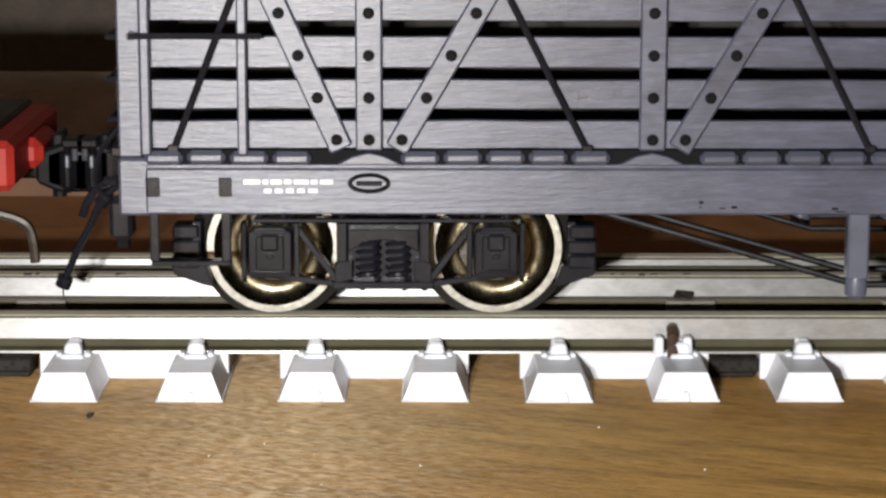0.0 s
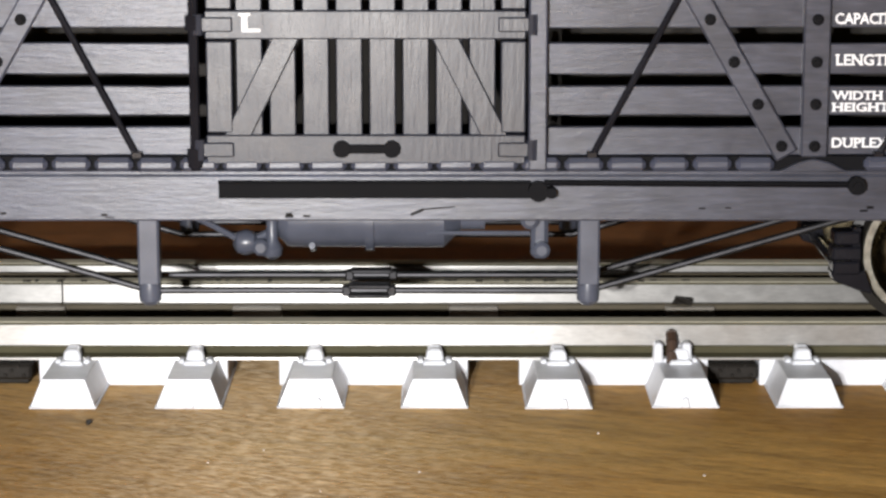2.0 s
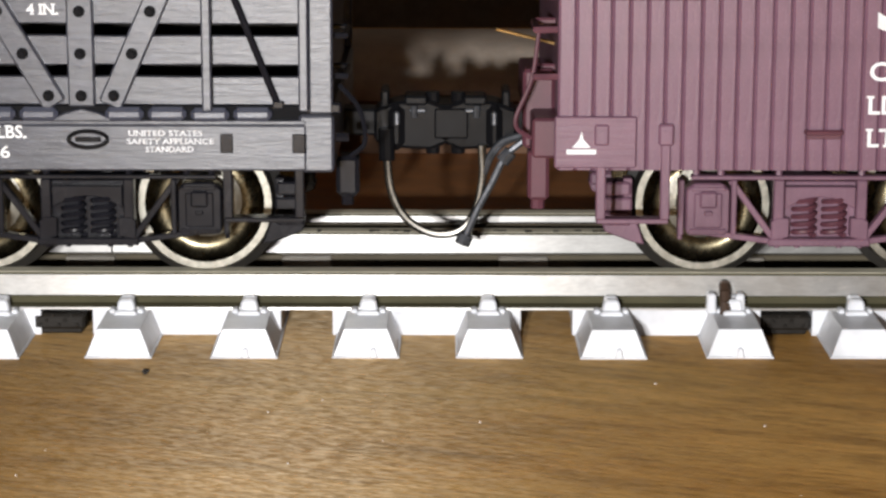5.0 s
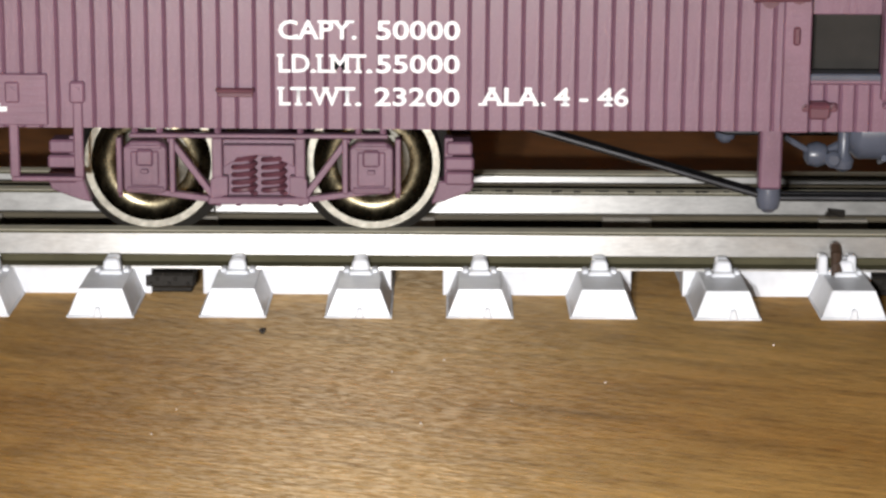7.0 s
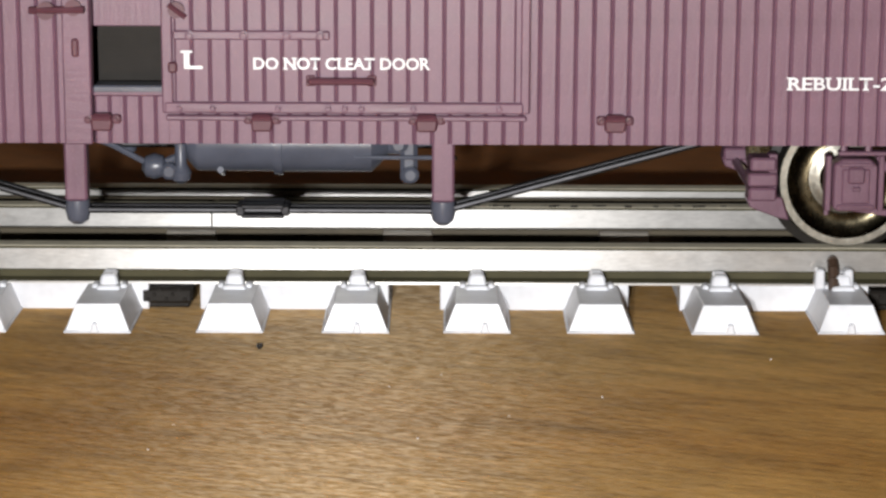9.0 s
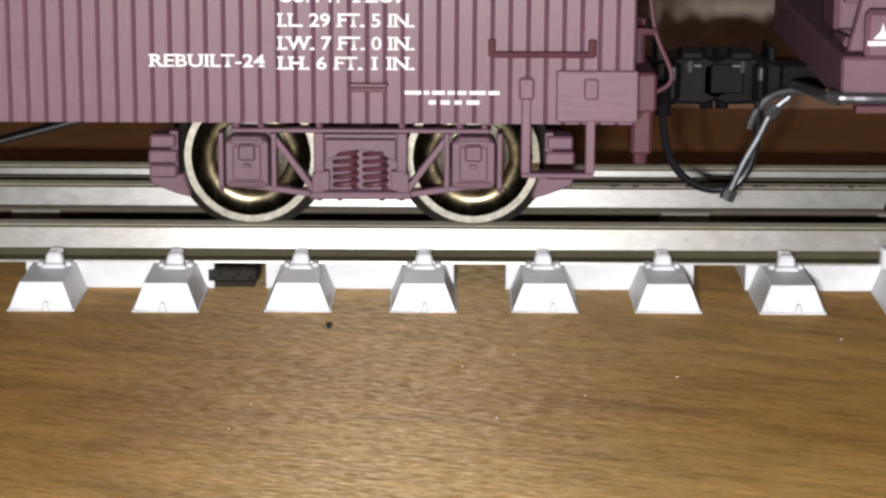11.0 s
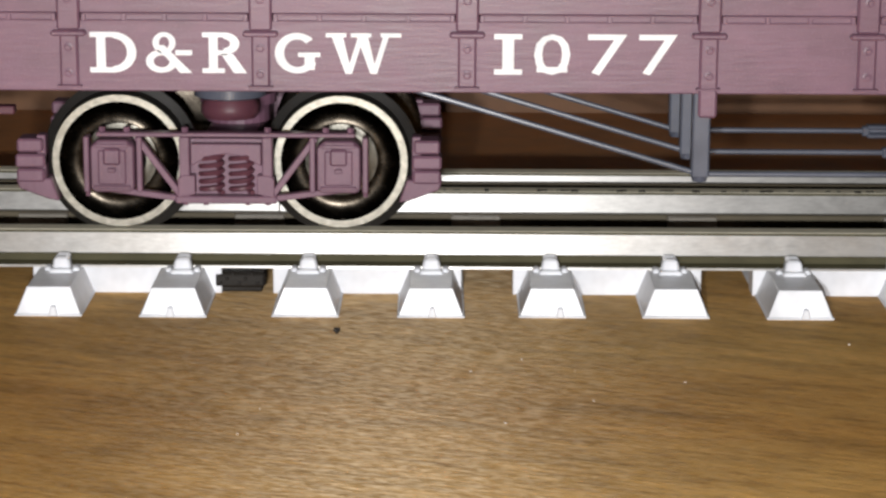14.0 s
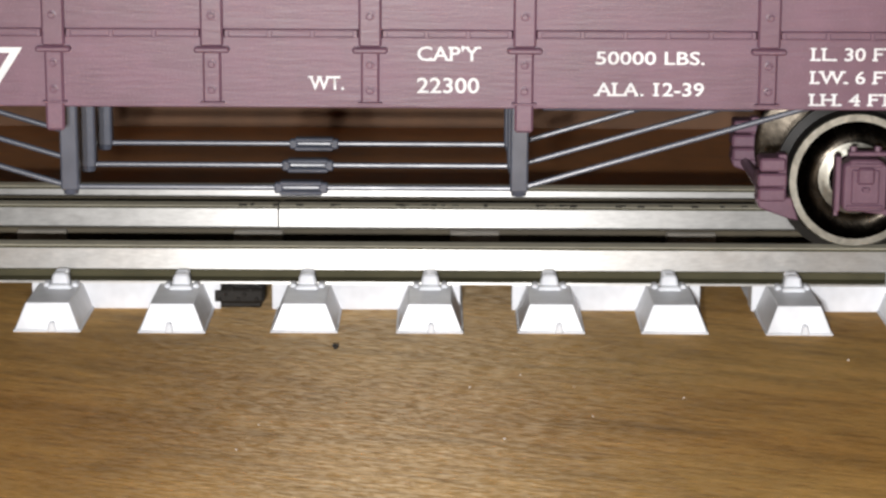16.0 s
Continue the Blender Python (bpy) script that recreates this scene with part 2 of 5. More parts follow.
def part(name, geo, mats, parent=None, label="", smooth=False, at=None):
    """Links geo as one mesh object under parent."""
    mats = mats if isinstance(mats, (list, tuple)) else [mats]
    ob = new(name, geo.mesh(name, mats, smooth))
    if parent is not None:
        ob.parent = parent
    if at is not None:
        ob.location = [c * MM for c in at]
    if label:
        tagged(ob, label)
    return ob


def thing(name, label, category, group="", at=(0, 0, 0), kind=""):
    ob = new(name)
    ob.empty_display_size = 0.005
    ob.location = [c * MM for c in at]
    return tagged(ob, label, category, group, kind)


# ---- the table, the moulding behind, the dark room ----
g = Geo().box(-900, 900, -320, 150, -22, 0, 1.5)
tagged(part("table_top", g, WOOD), "varnished brown wooden table top with dark open pores", "table", kind="structure")
lip = thing("edge_moulding", "dark varnished half-round wooden moulding along the table's back", "moulding", kind="structure")
prof = [(-6.0, 0.0), (-6.4, 1.2), (-6.3, 3.0), (-5.6, 5.0), (-4.2, 6.7), (-2.0, 7.8), (0.5, 8.2), (3.0, 8.2), (3.0, 0.0)]
bm = bmesh.new()
ends = [[bm.verts.new((x, 66 + y, 4.6 + z * 0.6)) for y, z in prof] for x in (-900, 900)]
for i in range(len(prof)):
    j = (i + 1) % len(prof)
    bm.faces.new((ends[0][i], ends[0][j], ends[1][j], ends[1][i]))
bm.faces.new(ends[0]), bm.faces.new(list(reversed(ends[1])))
part("moulding_strip", Geo().take(bm), LIP_WOOD, lip, smooth=True)
# added plinth; its darker brown stands in for shade below the moulding
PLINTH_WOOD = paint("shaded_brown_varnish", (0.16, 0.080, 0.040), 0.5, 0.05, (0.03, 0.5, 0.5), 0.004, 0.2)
part("plinth", Geo().box(-900, 900, 60.3, 68.5, 0.0, 4.7, 0.2), PLINTH_WOOD, lip, "added plinth, brown for the shade below the moulding")
# added strip, redder and darker than the table top it covers
BAND_WOOD = paint("red_brown_varnish", (0.36, 0.160, 0.064), 0.5, 0.05, (0.03, 0.5, 0.5), 0.004, 0.2)
tagged(part("far_table_strip", Geo().box(-900, 900, 24.5, 60.0, -0.02, 0.25, 0.08), BAND_WOOD), "added red-brown strip over the table's far part", "band", kind="structure")
# added room shell; its mid brown bounces torch light to lift the darks
ROOM = paint("brown_wall", (0.30, 0.24, 0.19), 0.6, 0.05)
tagged(part("wall_back", Geo().box(-900, 900, 330, 340, -300, 500, 0), ROOM), "dark brown wall behind the table", "wall", kind="structure")
tagged(part("wall_front", Geo().box(-900, 900, -620, -610, -300, 500, 0), ROOM), "added unseen brown wall behind the viewer", "wall", kind="structure")
tagged(part("wall_side", Geo().box(-910, -900, -610, 330, -300, 500, 0), ROOM), "added unseen brown side wall", "wall", kind="structure")
tagged(part("wall_side", Geo().box(900, 910, -610, 330, -300, 500, 0), ROOM), "added unseen brown side wall", "wall", kind="structure")
tagged(part("ceiling", Geo().box(-900, 900, -610, 330, 500, 510, 0), ROOM), "added unseen brown ceiling", "ceiling", kind="structure")
tagged(part("floor", Geo().box(-900, 900, -610, 330, -310, -300, 0), ROOM), "added unseen brown floor below the table", "floor", kind="structure")

# ---- track: three rails, near rail shared by both gauges ----
RAIL_TOP, TIE_TOP = 3.73, 1.62
RAILS = (0.0, 11.5, 17.5)
X0, X1 = -430.0, 430.0


def rail_profile():
    half = [(1.2, 0.0), (1.2, 0.13), (0.42, 0.24), (0.32, 0.40), (0.36, 0.62), (0.56, 0.72), (0.56, 1.93), (0.50, 2.05), (0.38, 2.11)]
    # the head reaches a little further back than it does to the front
    return [(y + (0.35 if z > 0.7 else 0.0), TIE_TOP + z) for y, z in half] + [(-y, TIE_TOP + z) for y, z in reversed(half)]


def rail(y, pieces, label):
    bm = bmesh.new()
    for a, b in pieces:
        rings = [[bm.verts.new((x, y + dy, z)) for dy, z in rail_profile()] for x in (a, b)]
        n = len(rings[0])
        for i in range(n):
            bm.faces.new((rings[0][i], rings[0][(i + 1) % n], rings[1][(i + 1) % n], rings[1][i]))
        bm.faces.new(rings[0]), bm.faces.new(list(reversed(rings[1])))
    g = Geo().take(bm)
    # the rail's web and upper corners are dark olive, head sides and foot are bare
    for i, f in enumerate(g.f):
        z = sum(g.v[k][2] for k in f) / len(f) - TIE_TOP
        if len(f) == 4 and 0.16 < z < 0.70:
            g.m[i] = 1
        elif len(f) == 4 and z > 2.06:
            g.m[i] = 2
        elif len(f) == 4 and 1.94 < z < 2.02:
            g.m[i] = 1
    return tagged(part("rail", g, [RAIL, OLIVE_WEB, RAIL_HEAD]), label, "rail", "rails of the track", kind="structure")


rail(RAILS[0], [(X0, X1)], "polished nickel-silver rail in white plastic chairs")
rail(RAILS[1], [(X0, -24.0), (-23.9, X1)], "nickel-silver rail with a joint and dark specks")
rail(RAILS[2], [(X0, X1)], "plain nickel-silver outer rail")


def tie_shape():
    """A sleeper with sloping flanks and ends, from its base outline to its smaller top."""
    g = Geo()
    bm = bmesh.new()
    lo = [bm.verts.new(p) for p in ((-1.82, -6.0, 0.12), (1.82, -6.0, 0.12), (1.82, 23.5, 0.12), (-1.82, 23.5, 0.12))]
    hi = [bm.verts.new(p) for p in ((-1.22, -5.62, TIE_TOP), (1.22, -5.62, TIE_TOP), (1.22, 23.1, TIE_TOP), (-1.22, 23.1, TIE_TOP))]
    for i in range(4):
        j = (i + 1) % 4
        bm.faces.new((lo[i], lo[j], hi[j], hi[i]))
    bm.faces.new(hi), bm.faces.new(list(reversed(lo)))
    bmesh.ops.bevel(bm, geom=bm.edges[:], offset=0.05, segments=2, affect="EDGES", profile=0.5)
    g.take(bm)
    g.box(-1.9, 1.9, -6.06, 23.55, 0.0, 0.13, 0.03)
    return g


TIE_MESH = tie_shape().mesh("tie", [TIE_PLASTIC])


def chair_shape():
    """A moulded hook that grips the rail foot, with two low shoulders and a bright worn tip."""
    g = Geo()
    g.prism([(-0.56, 1.55), (0.56, 1.55), (0.50, 2.0), (0.46, 2.3), (0.34, 2.44), (-0.34, 2.44), (-0.46, 2.3), (-0.50, 2.0)], -1.95, -1.15, 0.11)
    g.box(-0.40, 0.40, -1.3, -0.62, 2.1, 2.5, 0.14)
    g.prism([(-0.72, 1.55), (0.72, 1.55), (0.6, 1.85), (-0.6, 1.85)], -2.35, -1.9, 0.08)
    g.box(-1.0, -0.62, -1.8, -1.0, 1.5, 1.84, 0.09).box(0.62, 1.0, -1.8, -1.0, 1.5, 1.84, 0.09)
    return g


CHAIR_MESH = chair_shape().mesh("rail_chair", [TIE_PLASTIC])
NUB_MESH = Geo().prism([(-0.26, 0.02), (0.26, 0.02), (0.14, 0.62), (-0.14, 0.62)], -6.2, -5.7, 0.07).mesh("mould_nub", [TIE_PLASTIC])
rng = random.Random(4)
for k in range(-60, 61):
    x = -0.4 + 7.0 * k + rng.uniform(-0.12, 0.12)
    tie = new("tie", TIE_MESH)
    # the ties beyond the dark web sit a little further out
    dx, dy = (-0.42, -0.42) if x < -26.0 else (0.0, -0.15)
    tie.matrix_basis = pose((x + dx) * MM, (dy + rng.uniform(-0.15, 0.1)) * MM, 0, 0, 0, rng.uniform(-0.25, 0.25))
    tagged(tie, "white moulded plastic tie with sloping flanks", "tie", "ties of the track")
    c = new("rail_chair", CHAIR_MESH)
    c.parent, c.location = tie, (rng.uniform(-0.1, 0.2) * MM, 0, 0)
    if k % 3 != 0:
        n = new("mould_nub", NUB_MESH)
        n.parent, n.location = tie, (rng.uniform(-0.5, 0.5) * MM, 0, 0)
WEB_MESH = Geo().box(-5.5, 5.5, -0.85, 0.85, 0.0, TIE_TOP - 0.02, 0.05).mesh("tie_web", [TIE_PLASTIC])
# added blocks give the dimly lit patches along the inner rail
PATCH_MESH = Geo().box(-1.55, 1.55, -0.35, 0.35, 0.0, 2.44, 0.08).mesh("lit_patch_block", [SHADED_PLASTIC])
for k in range(-30, 30):
    x = -18.05 + 14.0 * k
    for y in RAILS[:1]:
        w = new("tie_web", WEB_MESH)
        w.location = (x * MM, y * MM, 0)
        tagged(w, "white plastic web joining a pair of ties", "tie web", "webs under the rails")
    b = new("lit_patch_block", PATCH_MESH)
    b.location = ((-11.6 + 13.5 * k) * MM, 9.6 * MM, 0)
    tagged(b, "added small block for a dimly lit white patch beside the inner rail", "block", "blocks beside the inner rail")
# added dark strips paint the shade that falls between the rails
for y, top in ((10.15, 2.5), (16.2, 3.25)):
    tagged(part("shade_strip", Geo().box(X0, X1, y - 0.3, y + 0.3, 0, top, 0.06), STRIP_BROWN), "added dark brown strip standing in for shade inside the rail", "strip", kind="structure")
for x in (-25.5, 16.9):
    g = Geo().box(x - 1.5, x + 1.5, -0.9, 0.7, 0.35, 1.25, 0.15).box(x - 1.3, x + 1.3, -0.5, 0.7, 0, 0.5, 0.1)
    for i in range(7):
        g.box(x - 1.2 + i * 0.36, x - 1.0 + i * 0.36, -1.0, -0.7, 0.5 + 0.3 * (i % 3), 0.72 + 0.3 * (i % 3), 0.05)
    tagged(part("rail_joiner", g, TIE_DARK), "black plastic joining piece under the rail", "joiner")
clip = Geo()
arc = [(-2.0, 1.55), (-1.75, 2.2), (-1.45, 2.75), (-1.1, 3.05), (-0.8, 3.05)]
for (ya, za), (yb, zb) in zip(arc, arc[1:]):
    clip.rod([(13.25, ya, za), (13.25, yb, zb)], 0.34, 10)
for x in (12.45, 14.1):
    clip_arm = Geo().prism([(x - 0.3, 1.55), (x + 0.3, 1.55), (x + 0.25, 2.75), (x - 0.25, 2.75)], -1.9, -1.0, 0.1)
    tagged(part("clip_arm", clip_arm, TIE_PLASTIC), "white plastic arm beside the brown clip", "clip arm", "arms beside the clip")
CLIP_BROWN = paint("dark_brown_plastic", (0.05, 0.03, 0.02), 0.4, 0.1)
tagged(part("rail_clip", clip, CLIP_BROWN, smooth=True), "dark brown curved clip gripping the near rail", "clip")
tagged(part("loose_crumb", Geo().rod([(14.4, 10.3, 1.6), (14.8, 10.3, 2.6), (15.5, 10.3, 2.4)], 0.45, 7), TIE_DARK), "dark crumb lying against the inner rail", "crumb")

# ---- rolling stock: common parts; x from the car's middle, y from the track's middle, z from the table ----
CAR_Y = 5.75
SIDE = -14.25
AXLE_Z = 7.78
WHEELS = []


def wheel_geo():
    """A wheelset lying along y about its own axle: tread, flange, dished plate, hub and axle."""
    g = Geo()
    for s in (-1, 1):
        prof = [(0.55, -8.6), (0.62, -6.9), (1.05, -6.8), (1.2, -6.3), (1.5, -5.7), (1.85, -5.62), (2.1, -5.5), (2.6, -5.42), (3.1, -5.62), (3.38, -5.85), (3.47, -6.25), (3.87, -6.25), (3.95, -6.15), (4.05, -5.2), (4.55, -5.0), (4.55, -4.7), (4.2, -4.55), (1.0, -4.7), (0.6, -4.55), (0.6, 0.0)]
        mats = [1, 1, 1, 1, 0, 0, 1, 1, 1, 1, 0, 0, 2, 2, 2, 1, 1, 1, 1]
        g.turned([(r, a * -s) for r, a in prof], (0, 0, 0), "y", 48, mats)
    return g


WHEEL_MESH = wheel_geo().mesh("wheelset", [TYRE, WHEEL_PLATE, FLANGE], True)
DARK_WHEEL_MESH = wheel_geo().mesh("wheelset", [TYRE, DARK_PLATE, FLANGE], True)


def truck(car, xc, mat, spring_mat, wheels=WHEEL_MESH):
    """An arch-bar truck at xc: bolster, side frames, springs, journal boxes, brake heads, wheelsets."""
    base = part("truck", Geo().box(xc - 1.6, xc + 1.6, -8.0, 8.0, 7.0, 9.2, 0.15).turned([(1.9, 9.2), (1.9, 10.2), (2.3, 10.3), (2.3, 10.9)], (xc, 0, 0), "z", 24), mat, car)
    for s in (-1, 1):
        y = s * 8.5
        g = Geo()
        g.box(xc - 7.35, xc + 7.35, y - 0.4, y + 0.4, 9.68, 9.93, 0.06)
        for m in (-1, 1):
            g.bar((xc + m * 5.1, y, 9.65), (xc + m * 2.55, y, 6.2), 0.36, 0.6)
            g.bar((xc + m * 7.4, y, 6.75), (xc + m * 2.3, y, 6.05), 0.34, 0.6)
            g.box(xc + m * 2.35 - 0.3, xc + m * 2.35 + 0.3, y - 0.45, y + 0.45, 5.95, 9.7, 0.07)
            g.prism([(xc + m * 1.75, 6.4), (xc + m * 2.75, 6.2), (xc + m * 2.75, 7.3), (xc + m * 2.45, 7.5), (xc + m * 1.75, 7.5)][::m], y - 0.5, y + 0.3, 0.05)
            for dx in (7.05, 5.65, 2.35):
                g.rod([(xc + m * dx, y, 9.9), (xc + m * dx, y, 10.2)], 0.2, 6)
            for dx in (2.35, 1.2):
                g.rod([(xc + m * dx, y, 5.7), (xc + m * dx, y, 6.0)], 0.17, 6)
        g.box(xc - 2.9, xc + 2.9, y - 0.5, y + 0.5, 5.85, 6.3, 0.08)
        g.prism([(xc - 2.0, 8.0), (xc - 1.6, 8.25), (xc - 0.8, 8.62), (xc, 8.72), (xc + 0.8, 8.62), (xc + 1.6, 8.25), (xc + 2.0, 8.0), (xc + 2.0, 9.3), (xc - 2.0, 9.3)], y - 0.42, y + 0.42, 0.05)
        g.box(xc - 2.1, xc + 2.1, y + s * -0.35 - 0.08, y + s * -0.35 + 0.08, 6.2, 9.5, 0.03)
        part("side_frame", g, mat, base, "arch-bar side frame")
        for dx in (-0.85, 0.85):
            coil = Geo()
            pts = [(xc + dx + 0.62 * math.cos(t), y + 0.45 * math.sin(t), 6.4 + 2.2 * t / (2 * math.pi * 5)) for t in np.linspace(0, 2 * math.pi * 5, 61)]
            coil.rod(pts, 0.15, 6)
            part("spring", coil, spring_mat, base, "coil spring", True)
        for m in (-1, 1):
            x = xc + m * 6.415
            j = Geo()
            j.prism([(x - 1.25, 6.75), (x - 1.0, 6.55), (x + 1.0, 6.55), (x + 1.25, 6.75), (x + 1.25, 9.15), (x + 0.8, 9.55), (x - 0.8, 9.55), (x - 1.25, 9.15)], y - 0.75, y + 0.75, 0.1)
            j.box(x - 0.8, x + 0.8, y - s * -0.75 - 0.12, y - s * -0.75 + 0.12, 7.0, 9.0, 0.08)
            j.box(x - 0.5, x + 0.5, y + s * 0.8 - 0.2, y + s * 0.8 + 0.2, 8.15, 9.1, 0.12)
            j.box(x - 0.22, x + 0.22, y + s * 0.95 - 0.15, y + s * 0.95 + 0.15, 7.75, 8.0, 0.05)
            j.box(x - 1.05, x + 1.05, y + s * 0.7 - 0.2, y + s * 0.7 + 0.2, 6.75, 6.95, 0.06)
            for k in (-1, 1):
                j.box(x + k * 1.5 - 0.16, x + k * 1.5 + 0.16, y - 0.5, y + 0.5, 6.5, 9.7, 0.06)
                j.rod([(x + k * 1.5, y, 6.2), (x + k * 1.5, y, 6.6)], 0.14, 6)
            j.box(x - 0.95, x + 0.95, y + s * 0.78 - 0.08, y + s * 0.78 + 0.08, 9.12, 9.36, 0.05)
            part("journal_box", j, mat, base, "cast journal box with a lid", True)
            b = Geo()
            x = xc + m * 11.4
            for zz, w in ((8.85, 0.75), (7.95, 0.85), (7.1, 0.8)):
                b.box(x - w, x + w, s * 6.4 - 0.9, s * 6.4 + 0.9, zz - 0.4, zz + 0.38, 0.12)
            b.prism([(x - m * 1.15, 6.9), (x + m * 0.9, 6.9), (x + m * 0.7, 6.3), (x - m * 0.9, 5.7), (x - m * 1.6, 5.55)][::m], s * 6.4 - 0.7, s * 6.4 + 0.7, 0.08)
            b.box(x - 0.25 - m * 0.6, x + 0.25 - m * 0.6, s * 6.4 - 0.5, s * 6.4 + 0.5, 5.9, 9.4, 0.05)
            part("brake_head", b, mat, base, "ridged brake head")
    for m in (-1, 1):
        w = new("wheelset", wheels)
        w.parent = base
        w.location = ((xc + m * 6.415) * MM, 0, AXLE_Z * MM)
        tagged(w, "turned metal wheels on an axle, brown dished plates")
        WHEELS.append((w, m))
    for m in (-1, 1):
        part("brake_beam", Geo().rod([(xc + m * 11.4, -6, 6.6), (xc + m * 11.4, 6, 6.6)], 0.3, 8), mat, base)
    return base


def truss(car, posts, post_z, end_x, end_z, mat, post_mat, rods=(-6.5, -10.75, 6.5, 10.75), thick=0.2, buckle=0.0):
    """Truss rods under the floor, over queen posts, with a turnbuckle on each rod."""
    for y in rods:
        pts = [(-end_x, y, end_z), (posts[0], y, post_z), (posts[1], y, post_z), (end_x, y, end_z)]
        part("truss_rod", Geo().rod(pts, thick, 10), mat, car, "thin metal truss rod", True)
        g = Geo().box(buckle - 1.2, buckle + 1.2, y - 0.42, y + 0.42, post_z + 0.14, post_z + 0.4, 0.08).box(buckle - 1.2, buckle + 1.2, y - 0.42, y + 0.42, post_z - 0.4, post_z - 0.14, 0.08)
        g.box(buckle - 1.5, buckle - 1.0, y - 0.3, y + 0.3, post_z - 0.3, post_z + 0.3, 0.08).box(buckle + 1.0, buckle + 1.5, y - 0.3, y + 0.3, post_z - 0.3, post_z + 0.3, 0.08)
        part("turnbuckle", g, mat, car)
    return car


def lettering(car, text, x, z, height, width, y=SIDE, name="lettering", mat=None, bold=0.02):
    """White lettering, flat on the side: height of the capitals and the line's width in millimetres; x is its left end."""
    cu = bpy.data.curves.new("text", "FONT")
    cu.body, cu.size, cu.offset, cu.resolution_u = text, 1.0, bold * 0.6, 3
    ob = bpy.data.objects.new("text", cu)
    scene.collection.objects.link(ob)
    me = bpy.data.meshes.new_from_object(ob.evaluated_get(bpy.context.evaluated_depsgraph_get()))
    bpy.data.objects.remove(ob)
    bpy.data.curves.remove(cu)
    co = np.empty(len(me.vertices) * 3)
    me.vertices.foreach_get("co", co)
    co = co.reshape(-1, 3)
    lo, hi = co.min(axis=0), co.max(axis=0)
    out = np.empty_like(co)
    out[:, 0] = (x + (co[:, 0] - lo[0]) / (hi[0] - lo[0]) * width) * MM
    out[:, 2] = (z + (co[:, 1] - lo[1]) / (hi[1] - lo[1]) * height) * MM
    out[:, 1] = (y - 0.035) * MM
    me.vertices.foreach_set("co", out.ravel())
    # slab serifs on the flat stroke ends
    k, kz = width / (hi[0] - lo[0]), height / (hi[1] - lo[1])
    slabs = Geo()
    for pick, up in ((co[:, 1] < lo[1] + 0.15, 1), (co[:, 1] > hi[1] - 0.2, -1)):
        level = np.round(co[pick, 1], 3)
        vals, count = np.unique(level, return_counts=True)
        flat = vals[np.argmax(count)]
        xs = np.unique(np.round(co[pick, 0][np.abs(level - flat) < 0.002], 3))
        for a, b2 in zip(xs[::2], xs[1::2]):
            if 0.04 < b2 - a < 0.24:
                za = z + (flat - lo[1]) * kz
                zs = sorted((za, za + up * 0.13 * height))
                xa, xb = x + (a - lo[0] - 0.07) * k, x + (b2 - lo[0] + 0.07) * k
                slabs.v += [(xa, y - 0.037, zs[0]), (xb, y - 0.037, zs[0]), (xb, y - 0.037, zs[1]), (xa, y - 0.037, zs[1])]
                n = len(slabs.v)
                slabs.f.append((n - 4, n - 3, n - 2, n - 1)), slabs.m.append(0)
    bm = bmesh.new()
    bm.from_mesh(me)
    extra = slabs.mesh("slabs", [])
    bm.from_mesh(extra)
    bm.to_mesh(me)
    bm.free()
    bpy.data.meshes.remove(extra)
    me.materials.clear()
    me.materials.append(mat or WHITE_INK)
    me.name = name
    ob = new(name, me)
    ob.parent = car
    return ob


def bars(car, x, z, height, widths, y=SIDE, gap=0.25):
    """Writing too small to read, as bars."""
    g = Geo()
    for w in widths:
        g.box(x, x + w, y - 0.05, y - 0.02, z, z + height, 0)
        x += w + gap
    return part("lettering", g, WHITE_INK, car)


